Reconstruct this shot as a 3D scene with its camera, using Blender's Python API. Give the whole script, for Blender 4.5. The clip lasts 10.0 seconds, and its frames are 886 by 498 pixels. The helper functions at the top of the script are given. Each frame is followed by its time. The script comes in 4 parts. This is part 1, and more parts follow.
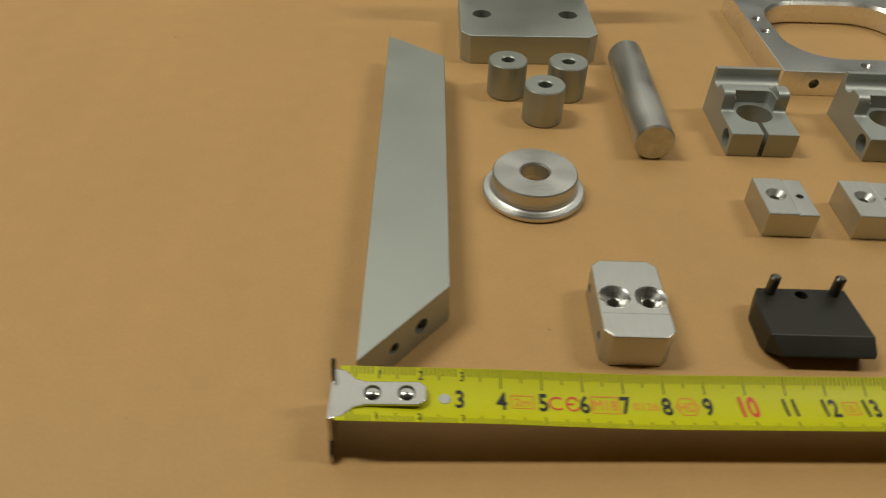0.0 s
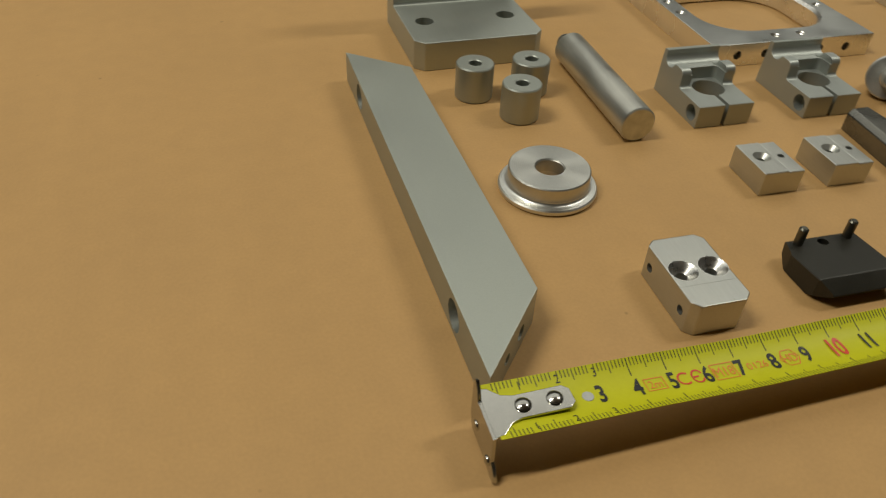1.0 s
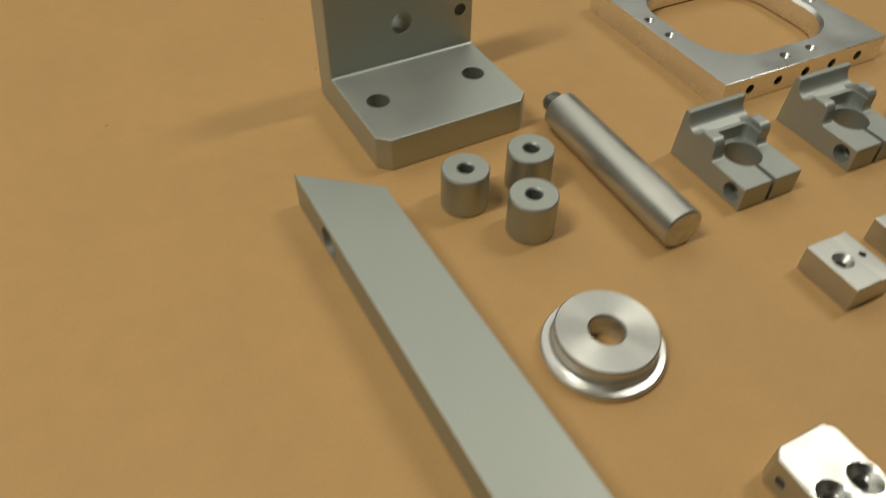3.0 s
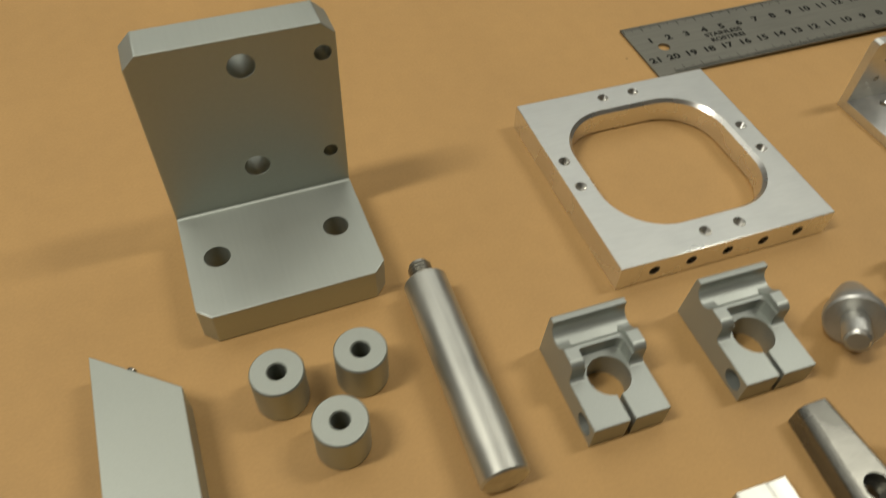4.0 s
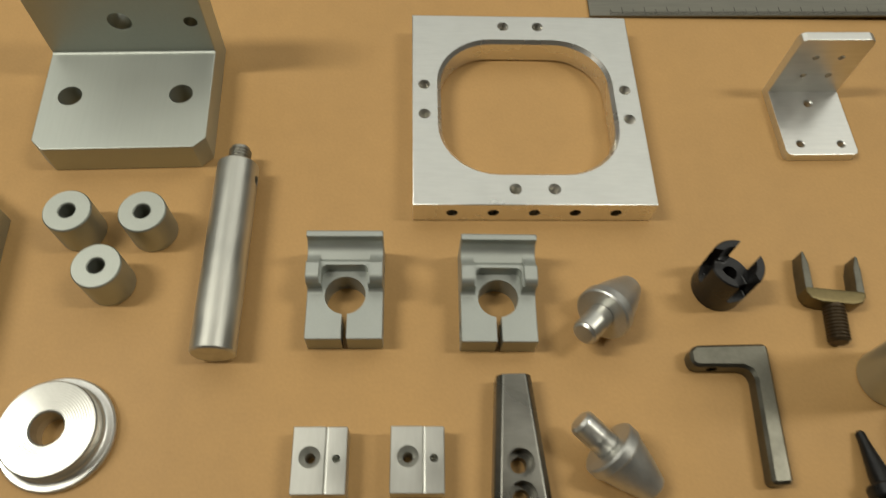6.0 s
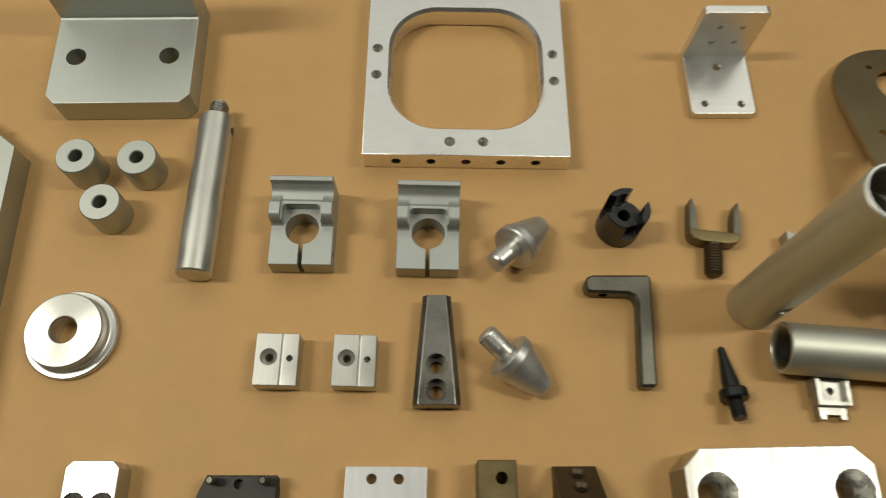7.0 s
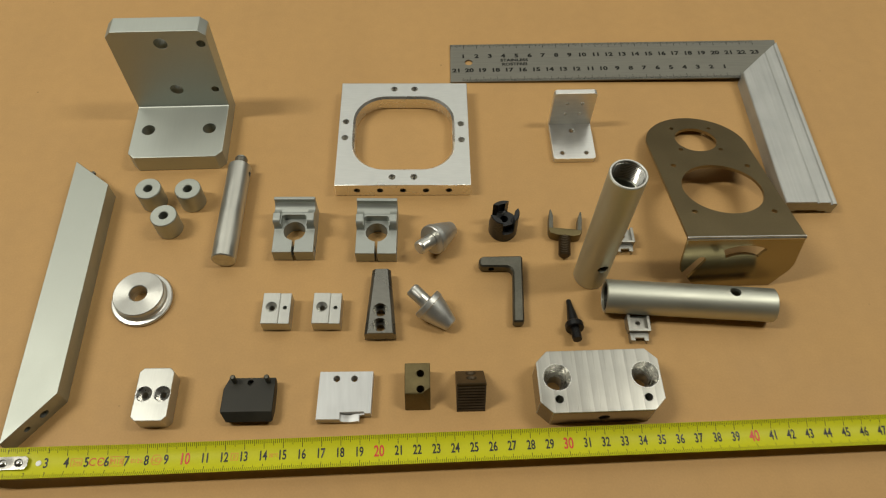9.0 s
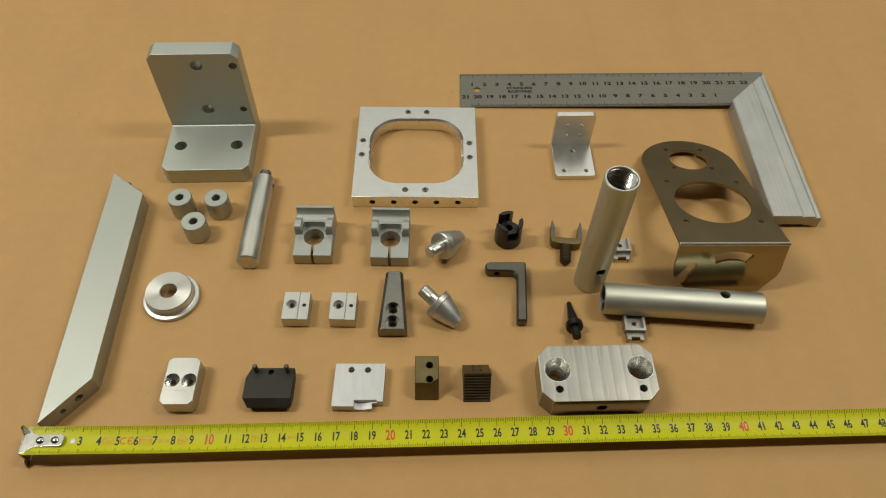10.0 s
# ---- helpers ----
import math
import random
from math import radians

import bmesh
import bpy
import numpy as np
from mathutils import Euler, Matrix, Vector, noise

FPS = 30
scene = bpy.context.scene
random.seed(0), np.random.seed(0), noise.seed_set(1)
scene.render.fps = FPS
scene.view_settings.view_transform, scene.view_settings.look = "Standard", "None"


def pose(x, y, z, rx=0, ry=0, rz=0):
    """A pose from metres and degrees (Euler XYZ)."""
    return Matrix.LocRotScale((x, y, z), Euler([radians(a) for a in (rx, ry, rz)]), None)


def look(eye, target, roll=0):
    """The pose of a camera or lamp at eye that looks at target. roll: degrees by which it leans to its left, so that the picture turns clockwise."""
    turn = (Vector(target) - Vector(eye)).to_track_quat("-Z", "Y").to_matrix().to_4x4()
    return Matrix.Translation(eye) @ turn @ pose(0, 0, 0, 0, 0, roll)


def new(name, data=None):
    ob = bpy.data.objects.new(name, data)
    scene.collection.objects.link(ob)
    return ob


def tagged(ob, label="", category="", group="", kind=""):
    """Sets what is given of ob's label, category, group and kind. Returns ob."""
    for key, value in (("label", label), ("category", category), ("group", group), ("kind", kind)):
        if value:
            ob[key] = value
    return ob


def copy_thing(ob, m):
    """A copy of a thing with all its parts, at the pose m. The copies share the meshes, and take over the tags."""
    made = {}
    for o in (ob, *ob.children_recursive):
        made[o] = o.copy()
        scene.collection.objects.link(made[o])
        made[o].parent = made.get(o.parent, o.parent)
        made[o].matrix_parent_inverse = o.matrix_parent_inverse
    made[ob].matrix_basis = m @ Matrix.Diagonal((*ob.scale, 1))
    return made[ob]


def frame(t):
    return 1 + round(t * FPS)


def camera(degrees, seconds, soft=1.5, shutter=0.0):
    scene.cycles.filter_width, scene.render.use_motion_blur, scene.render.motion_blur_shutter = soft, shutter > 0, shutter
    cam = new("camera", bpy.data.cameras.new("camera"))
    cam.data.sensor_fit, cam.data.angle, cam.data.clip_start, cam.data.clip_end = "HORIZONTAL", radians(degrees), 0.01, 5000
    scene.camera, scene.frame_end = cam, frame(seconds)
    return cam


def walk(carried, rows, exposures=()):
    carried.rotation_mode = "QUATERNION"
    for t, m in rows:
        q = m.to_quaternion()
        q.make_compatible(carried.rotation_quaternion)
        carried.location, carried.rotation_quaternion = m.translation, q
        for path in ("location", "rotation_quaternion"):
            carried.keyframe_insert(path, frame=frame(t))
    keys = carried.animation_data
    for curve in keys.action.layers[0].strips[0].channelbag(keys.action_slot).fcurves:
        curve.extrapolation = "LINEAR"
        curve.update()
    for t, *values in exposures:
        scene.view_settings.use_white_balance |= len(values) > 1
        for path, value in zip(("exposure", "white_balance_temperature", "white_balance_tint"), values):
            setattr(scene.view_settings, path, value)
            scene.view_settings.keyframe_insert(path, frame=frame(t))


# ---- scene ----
cam = camera(63.00, 10.0, 1.15, 0.5)
PATH = [
    (0, (0.02279, -0.10702, 0.15022), (0.03695, 0.53753, -0.40372), 1.403),
    (0.5, (-0.01593, -0.10256, 0.14943), (0.08633, 0.53615, -0.40202), 1.450),
    (1, (-0.04296, -0.09555, 0.14915), (0.15850, 0.52529, -0.39534), 2.666),
    (1.5, (-0.06276, -0.07603, 0.13948), (0.19926, 0.48209, -0.44563), 1.001),
    (2, (-0.07414, -0.03957, 0.13058), (0.23720, 0.48829, -0.45843), 1.891),
    (2.2, (-0.07471, -0.02575, 0.13307), (0.24579, 0.49774, -0.45492), 2.336),
    (3.3, (-0.01187, 0.02535, 0.18014), (0.24655, 0.52802, -0.45472), 0.984),
    (3.5, (0.01131, 0.03471, 0.18678), (0.25158, 0.52532, -0.46443), 1.448),
    (4, (0.05464, 0.05501, 0.19991), (0.27173, 0.55828, -0.44978), 2.808),
    (4.5, (0.07195, 0.06104, 0.20969), (0.24239, 0.57494, -0.44556), 2.743),
    (5, (0.09890, 0.05889, 0.20810), (0.21094, 0.56471, -0.46576), 3.418),
    (5.5, (0.13453, 0.04895, 0.21606), (0.19864, 0.50334, -0.49943), 3.953),
    (6, (0.16577, 0.04121, 0.23153), (0.21754, 0.42855, -0.52332), 5.127),
    (6.2, (0.17202, 0.03697, 0.23461), (0.21395, 0.41135, -0.52735), 4.203),
    (7.3, (0.20770, 0.01805, 0.30543), (0.23003, 0.32868, -0.48546), 2.953),
    (7.5, (0.21519, 0.02035, 0.32353), (0.23698, 0.33331, -0.46645), 2.818),
    (8, (0.22060, -0.02382, 0.35290), (0.23105, 0.36124, -0.40481), -0.167),
    (8.5, (0.21951, -0.07476, 0.37332), (0.23455, 0.35091, -0.36226), -0.013),
    (9, (0.22314, -0.11209, 0.38590), (0.25372, 0.33700, -0.33513), 1.477),
    (9.5, (0.22136, -0.13871, 0.39258), (0.25459, 0.34221, -0.30750), 1.717),
    (10, (0.22033, -0.15501, 0.39619), (0.24356, 0.34556, -0.29039), 1.054),
]
walk(cam, [(t, look(eye, target, roll)) for t, eye, target, roll in PATH],
     [(0, -0.13), (1, -0.18), (2.2, -0.27), (3.4, -0.08), (5, -0.06), (6.2, -0.02), (8.5, -0.04), (10, 0.02)])

# two hanging strip lamps (x, y, z, width, length in millimetres, brightness of the face) and four rows of added fill
# panels (y)
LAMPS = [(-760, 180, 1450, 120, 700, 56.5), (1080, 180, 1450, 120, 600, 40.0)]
FILL_ROWS = (900, 1460, 2020, 2580)
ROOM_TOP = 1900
FILL_GLOW = 1.06  # brightness of the added fill panels


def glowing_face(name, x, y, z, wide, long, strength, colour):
    """The lit face of a lamp or of an added fill panel, looking down."""
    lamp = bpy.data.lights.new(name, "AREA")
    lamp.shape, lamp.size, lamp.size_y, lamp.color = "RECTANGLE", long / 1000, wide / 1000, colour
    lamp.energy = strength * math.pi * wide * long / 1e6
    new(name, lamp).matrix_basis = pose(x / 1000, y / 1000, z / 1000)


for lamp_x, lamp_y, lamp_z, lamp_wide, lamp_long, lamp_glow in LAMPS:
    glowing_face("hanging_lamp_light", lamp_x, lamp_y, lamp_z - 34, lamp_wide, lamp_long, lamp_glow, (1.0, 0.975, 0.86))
# fill light from no known source, so flat metal tops mirror an even brightness
for row_y in FILL_ROWS:
    glowing_face("fill_row_light", 240, row_y, ROOM_TOP - 42, 470, 4700, FILL_GLOW, (0.99, 1.0, 0.92))


# ---------------------------------------------------------------- light
world = bpy.data.worlds.new("room_air")
scene.world = world
world.use_nodes = True
world.node_tree.nodes["Background"].inputs[0].default_value = (1.0, 0.93, 0.82, 1)
world.node_tree.nodes["Background"].inputs[1].default_value = 0.02


# ---------------------------------------------------------------- materials
def material(name, colour, rough=0.5, metal=0.0, grain=0.0, grain_scale=300.0, stretch=(1, 1, 1), bump=0.0,
             stain=0.0, stain_scale=40.0, rough_var=0.1, emit=0.0, coat=0.0, aniso=0.0):
    """A surface with variation at two scales: fine grain and broad stains, in colour, gloss and relief."""
    m = bpy.data.materials.new(name)
    m.use_nodes = True
    nt = m.node_tree
    n, link = nt.nodes, nt.links.new
    b = n["Principled BSDF"]
    b.inputs["Metallic"].default_value = metal
    b.inputs["Roughness"].default_value = rough
    b.inputs["Coat Weight"].default_value = coat
    b.inputs["Anisotropic"].default_value = aniso
    if emit:
        b.inputs["Emission Color"].default_value = (*colour, 1)
        b.inputs["Emission Strength"].default_value = emit
    co = n.new("ShaderNodeTexCoord")
    mp = n.new("ShaderNodeMapping")
    mp.inputs["Scale"].default_value = stretch
    link(co.outputs["Object"], mp.inputs["Vector"])
    fine = n.new("ShaderNodeTexNoise")
    fine.inputs["Scale"].default_value = grain_scale
    fine.inputs["Detail"].default_value = 4
    link(mp.outputs["Vector"], fine.inputs["Vector"])
    broad = n.new("ShaderNodeTexNoise")
    broad.inputs["Scale"].default_value = stain_scale
    broad.inputs["Detail"].default_value = 3
    link(co.outputs["Object"], broad.inputs["Vector"])

    def spread(source, low, high):
        r = n.new("ShaderNodeMapRange")
        r.inputs["From Min"].default_value, r.inputs["From Max"].default_value = 0.3, 0.7
        r.inputs["To Min"].default_value, r.inputs["To Max"].default_value = low, high
        link(source, r.inputs["Value"])
        return r.outputs["Result"]

    mul = n.new("ShaderNodeMath")
    mul.operation = "MULTIPLY"
    link(spread(fine.outputs["Fac"], 1 - grain, 1 + grain), mul.inputs[0])
    link(spread(broad.outputs["Fac"], 1 - stain, 1 + stain), mul.inputs[1])
    scale = n.new("ShaderNodeVectorMath")
    scale.operation = "SCALE"
    scale.inputs[0].default_value = colour
    link(mul.outputs[0], scale.inputs["Scale"])
    link(scale.outputs[0], b.inputs["Base Color"])
    add = n.new("ShaderNodeMath")
    link(spread(broad.outputs["Fac"], -rough_var, rough_var), add.inputs[0])
    add.inputs[1].default_value = rough
    add.use_clamp = True
    link(add.outputs[0], b.inputs["Roughness"])
    if bump:
        bp = n.new("ShaderNodeBump")
        bp.inputs["Strength"].default_value = bump
        bp.inputs["Distance"].default_value = 0.0002
        link(fine.outputs["Fac"], bp.inputs["Height"])
        link(bp.outputs["Normal"], b.inputs["Normal"])
    return m


def board_material():
    """Tan hardboard: soft mottling, faint long streaks and a few dark specks."""
    m = material("tan_board", (0.49, 0.290, 0.108), 0.62, grain=0.035, grain_scale=900, bump=0.12, stain=0.025,
                 stain_scale=14, rough_var=0.06)
    nt = m.node_tree
    n, link = nt.nodes, nt.links.new
    b = n["Principled BSDF"]
    b.inputs["Specular IOR Level"].default_value = 0.35
    source = b.inputs["Base Color"].links[0].from_socket
    co = n.new("ShaderNodeTexCoord")
    mp = n.new("ShaderNodeMapping")
    mp.inputs["Scale"].default_value = (42, 3.0, 1)
    mp.inputs["Rotation"].default_value = (0, 0, 0.05)
    link(co.outputs["Object"], mp.inputs["Vector"])
    streak = n.new("ShaderNodeTexNoise")
    streak.inputs["Scale"].default_value = 1.0
    streak.inputs["Detail"].default_value = 5
    link(mp.outputs["Vector"], streak.inputs["Vector"])
    blotch = n.new("ShaderNodeTexNoise")
    blotch.inputs["Scale"].default_value = 110
    blotch.inputs["Detail"].default_value = 2
    link(co.outputs["Object"], blotch.inputs["Vector"])
    mix = n.new("ShaderNodeMath")
    link(streak.outputs["Fac"], mix.inputs[0])
    link(blotch.outputs["Fac"], mix.inputs[1])
    tone = n.new("ShaderNodeMapRange")
    tone.inputs["From Min"].default_value, tone.inputs["From Max"].default_value = 0.7, 1.3
    tone.inputs["To Min"].default_value, tone.inputs["To Max"].default_value = 0.965, 1.03
    link(mix.outputs[0], tone.inputs["Value"])
    cells = n.new("ShaderNodeTexVoronoi")
    cells.inputs["Scale"].default_value = 34
    link(co.outputs["Object"], cells.inputs["Vector"])
    speck = n.new("ShaderNodeMapRange")
    speck.inputs["From Min"].default_value, speck.inputs["From Max"].default_value = 0.014, 0.03
    speck.inputs["To Min"].default_value, speck.inputs["To Max"].default_value = 0.62, 1.0
    link(cells.outputs["Distance"], speck.inputs["Value"])
    both = n.new("ShaderNodeMath")
    both.operation = "MULTIPLY"
    link(tone.outputs["Result"], both.inputs[0])
    link(speck.outputs["Result"], both.inputs[1])
    scale = n.new("ShaderNodeVectorMath")
    scale.operation = "SCALE"
    link(source, scale.inputs[0])
    link(both.outputs[0], scale.inputs["Scale"])
    link(scale.outputs[0], b.inputs["Base Color"])
    return m


BOARD = board_material()
ANODISED = material("grey_anodised_aluminium", (0.43, 0.45, 0.40), 0.50, 0.9, 0.03, 2500, (1, 1, 1), 0.10, 0.03, 30, 0.05)
ANODISED_DARK = material("brushed_anodised_aluminium", (0.51, 0.535, 0.485), 0.54, 0.94, 0.016, 900, (1, 0.06, 1), 0.05, 0.03, 25, 0.05)
CLAMP_GREY = material("matt_grey_anodising", (0.40, 0.42, 0.385), 0.45, 0.62, 0.03, 2200, (1, 1, 1), 0.12, 0.03, 40, 0.05)
BRIGHT = material("bright_turned_aluminium", (0.70, 0.695, 0.645), 0.36, 0.9, 0.04, 900, (1, 1, 0.15), 0.14, 0.05, 70, 0.08)
# smoother frame metal, lightened in colour for the light the board throws back
FRAME_BOARD_LIT = material("board_lit_frame_aluminium", (0.84, 0.82, 0.76), 0.27, 0.93, 0.02, 900, (1, 1, 0.2), 0.03, 0.04, 60, 0.04)
FRAME_ALU = material("satin_frame_aluminium", (0.60, 0.605, 0.57), 0.34, 0.95, 0.03, 1200, (0.12, 1, 1), 0.10, 0.05, 40, 0.07)
EXTRUDED = material("dull_extruded_aluminium", (0.45, 0.455, 0.43), 0.50, 0.6, 0.07, 500, (1, 0.03, 1), 0.35, 0.08, 60, 0.08)
RULER_STEEL = material("ground_steel", (0.215, 0.208, 0.172), 0.45, 0.7, 0.08, 900, (0.05, 1, 1), 0.12, 0.05, 30, 0.06)
SHEET_STEEL = material("brown_tinted_sheet_steel", (0.305, 0.24, 0.13), 0.36, 0.92, 0.03, 700, (1, 1, 1), 0.10, 0.025, 45, 0.03)
DARK_STEEL = material("dark_ground_steel", (0.20, 0.195, 0.17), 0.30, 0.9, 0.06, 700, (0.3, 1, 1), 0.14, 0.08, 60, 0.08)
KEY_STEEL = material("blued_steel", (0.125, 0.12, 0.095), 0.36, 0.85, 0.08, 700, (1, 1, 1), 0.15, 0.15, 120, 0.08)
BLACK_OXIDE = material("black_oxide_steel", (0.014, 0.0135, 0.013), 0.33, 0.3, 0.1, 800, (1, 1, 1), 0.15, 0.15, 90, 0.08)
BLACK_BLOCK = material("matt_black_anodising", (0.024, 0.022, 0.015), 0.46, 0.3, 0.06, 1500, (1, 1, 1), 0.2, 0.1, 80, 0.06)
BRONZED = material("bronze_toned_steel", (0.16, 0.125, 0.055), 0.42, 0.75, 0.07, 700, (1, 1, 1), 0.14, 0.12, 110, 0.08)
BRONZED_DARK = material("dark_bronzed_steel", (0.07, 0.048, 0.025), 0.45, 0.6, 0.08, 700, (1, 1, 1), 0.14, 0.12, 110, 0.08)
BEND_HIGHLIGHT = material("bend_highlight_steel", (0.56, 0.54, 0.49), 0.33, 0.92, 0.04, 900, (1, 0.08, 1), 0.14, 0.06, 70, 0.07)
CHROME = material("nickel_plated_steel", (0.46, 0.45, 0.41), 0.20, 1.0, 0.03, 900, (1, 1, 1), 0.05, 0.05, 120, 0.07)
TAPE_YELLOW = material("yellow_tape_lacquer", (0.54, 0.53, 0.010), 0.46, 0.0, 0.02, 800, (1, 1, 1), 0.0, 0.03, 60, 0.05)
TAPE_YELLOW.node_tree.nodes["Principled BSDF"].inputs["Specular IOR Level"].default_value = 0.25
TAPE_BLACK = material("black_print", (0.012, 0.012, 0.010), 0.5)
TAPE_RED = material("red_print", (0.62, 0.055, 0.025), 0.5)
TAPE_ORANGE = material("orange_print", (0.72, 0.20, 0.03), 0.5)
RULER_INK = material("etched_black", (0.012, 0.012, 0.010), 0.6)
RULER_INK.node_tree.nodes["Principled BSDF"].inputs["Specular IOR Level"].default_value = 0.15
PLASTER = material("wall_paint", (0.15, 0.145, 0.13), 0.8, 0, 0.02, 60, bump=0.1, stain=0.03, stain_scale=2)
CEILING_PAINT = material("ceiling_paint", (0.50, 0.50, 0.48), 0.85, 0, 0.02, 60, bump=0.1, stain=0.02, stain_scale=2)
FLOOR_LINO = material("floor_lino", (0.13, 0.12, 0.11), 0.6, 0, 0.08, 90, stain=0.06, stain_scale=3)
LAMP_GLOW = material("lamp_diffuser", (0.85, 0.85, 0.82), 0.5)
LAMP_BODY = material("lamp_housing", (0.75, 0.75, 0.72), 0.5, 0)
TABLE_LEG = material("table_leg_paint", (0.12, 0.12, 0.12), 0.5, 0)



def toolmarks(m, kind, axis, scale, bump, tone=0.0, warp=2.0):
    """Adds the even traces of a cutter (bands) or a lathe (rings) to a metal."""
    nt = m.node_tree
    n, link = nt.nodes, nt.links.new
    b = n["Principled BSDF"]
    co = n.new("ShaderNodeTexCoord")
    w = n.new("ShaderNodeTexWave")
    w.wave_type = kind
    if kind == "BANDS":
        w.bands_direction, w.wave_profile = axis, "SAW"
    else:
        w.rings_direction = axis
    w.inputs["Scale"].default_value, w.inputs["Distortion"].default_value, w.inputs["Detail"].default_value = scale, warp, 2
    w.inputs["Detail Scale"].default_value = 1.5
    link(co.outputs["Object"], w.inputs["Vector"])
    bp = n.new("ShaderNodeBump")
    bp.inputs["Strength"].default_value, bp.inputs["Distance"].default_value = bump, 0.0002
    link(w.outputs["Fac"], bp.inputs["Height"])
    if b.inputs["Normal"].links:
        link(b.inputs["Normal"].links[0].from_socket, bp.inputs["Normal"])
    link(bp.outputs["Normal"], b.inputs["Normal"])
    if tone:
        r = n.new("ShaderNodeMapRange")
        r.inputs["To Min"].default_value, r.inputs["To Max"].default_value = 1 - tone, 1 + tone
        link(w.outputs["Fac"], r.inputs["Value"])
        scale_node = n.new("ShaderNodeVectorMath")
        scale_node.operation = "SCALE"
        link(b.inputs["Base Color"].links[0].from_socket, scale_node.inputs[0])
        link(r.outputs["Result"], scale_node.inputs["Scale"])
        link(scale_node.outputs[0], b.inputs["Base Color"])
    return m


TURNED_FACE = toolmarks(material("lathe_turned_aluminium", (0.56, 0.555, 0.505), 0.36, 0.85, 0.03, 900, (1, 1, 1), 0.08, 0.04, 70, 0.06), "RINGS", "Z", 420, 0.06, 0.03, 1.0)
BANDED = toolmarks(material("face_milled_steel", (0.42, 0.412, 0.37), 0.34, 0.9, 0.04, 900, (1, 0.08, 1), 0.14, 0.05, 70, 0.06), "BANDS", "X", 46, 0.25, 0.13, 0.4)
BLOCK_ALU = material("satin_block_aluminium", (0.52, 0.52, 0.475), 0.37, 0.9, 0.03, 1200, (1, 0.12, 1), 0.10, 0.04, 80, 0.06)
# smooth plate side, its colour darkened for the shaded board it mirrors
SHADED_SIDE_STEEL = material("shaded_ground_side", (0.27, 0.26, 0.23), 0.14, 0.95, 0.03, 900, (1, 1, 0.1), 0.03, 0.05, 90, 0.03)
CLIP_STEEL = material("clip_nickel", (0.36, 0.35, 0.31), 0.38, 0.85, 0.05, 900, (1, 1, 1), 0.1, 0.1, 200, 0.08)
STAINED_ALU = material("stained_aluminium", (0.74, 0.735, 0.69), 0.34, 0.92, 0.04, 700, (0.1, 1, 1), 0.12, 0.03, 130, 0.05)
SCRATCHED = material("scratched_aluminium", (0.58, 0.59, 0.58), 0.46, 0.6, 0.05, 420, (1, 0.12, 1), 0.16, 0.03, 60, 0.06)
FLANGE_STEEL = material("smooth_tinted_sheet_steel", (0.33, 0.285, 0.17), 0.17, 0.95, 0.03, 600, (1, 1, 1), 0.03, 0.06, 45, 0.04)
CONE_ALU = toolmarks(material("turned_cone_aluminium", (0.56, 0.56, 0.525), 0.42, 0.85, 0.04, 900, (1, 1, 1), 0.1, 0.05, 120, 0.06), "BANDS", "X", 500, 0.12, 0.05, 0.3)
CUT_METAL = material("freshly_cut_metal", (0.70, 0.69, 0.65), 0.28, 1.0, 0.04, 900, (1, 1, 1), 0.1, 0.08, 400, 0.06)
ROD_ALU = material("worn_rod_aluminium", (0.56, 0.555, 0.495), 0.38, 0.85, 0.15, 240, (1, 0.05, 1), 0.4, 0.07, 60, 0.1)
TUBE_GREY = material("matt_anodised_tube", (0.55, 0.555, 0.47), 0.50, 0.92, 0.02, 2500, (1, 1, 1), 0.08, 0.03, 30, 0.05)


def turned(m, aniso):
    """Gives a lathe-cut face the stretched highlights of its fine circular grooves."""
    n, link = m.node_tree.nodes, m.node_tree.links.new
    b = n["Principled BSDF"]
    way = n.new("ShaderNodeTangent")
    way.direction_type, way.axis = "RADIAL", "Z"
    link(way.outputs["Tangent"], b.inputs["Tangent"])
    b.inputs["Anisotropic"].default_value = aniso
    return m


turned(TURNED_FACE, 0.75)

# ---------------------------------------------------------------- mesh tools (all lengths in millimetres)
TAU = 2 * math.pi


def mesh_of(bm, name, mat, sharp=32):
    bmesh.ops.recalc_face_normals(bm, faces=bm.faces[:])
    bm.transform(Matrix.Scale(0.001, 4))
    me = bpy.data.meshes.new(name)
    bm.to_mesh(me)
    bm.free()
    for p in me.polygons:
        p.use_smooth = True
    me.set_sharp_from_angle(angle=radians(sharp))
    me.materials.append(mat)
    return me


def part(name, bm, mat, parent=None, label="", sharp=32):
    """Links a bmesh as one mesh object, under a thing or a part where parent is given."""
    count = len(bm.faces)
    ob = new(name, mesh_of(bm, name, mat, sharp))
    if 6 < count < 3000:
        flat = ob.modifiers.new("flat_faces", "WEIGHTED_NORMAL")
        flat.mode, flat.weight, flat.keep_sharp = "FACE_AREA", 100, True
    if parent:
        ob.parent = parent
    return tagged(ob, label)


def thing(name, x, y, z=0.0, turn=0.0, label="", category="", group="", m=None):
    ob = new(name)
    ob.empty_display_size = 0.01
    ob.matrix_basis = m if m else pose(x / 1000, y / 1000, z / 1000, 0, 0, turn)
    return tagged(ob, label, category, group)


def single(name, bm, mat, x, y, z=0.0, turn=0.0, label="", category="", group=""):
    ob = part(name, bm, mat)
    ob.matrix_basis = pose(x / 1000, y / 1000, z / 1000, 0, 0, turn)
    return tagged(ob, label, category, group)


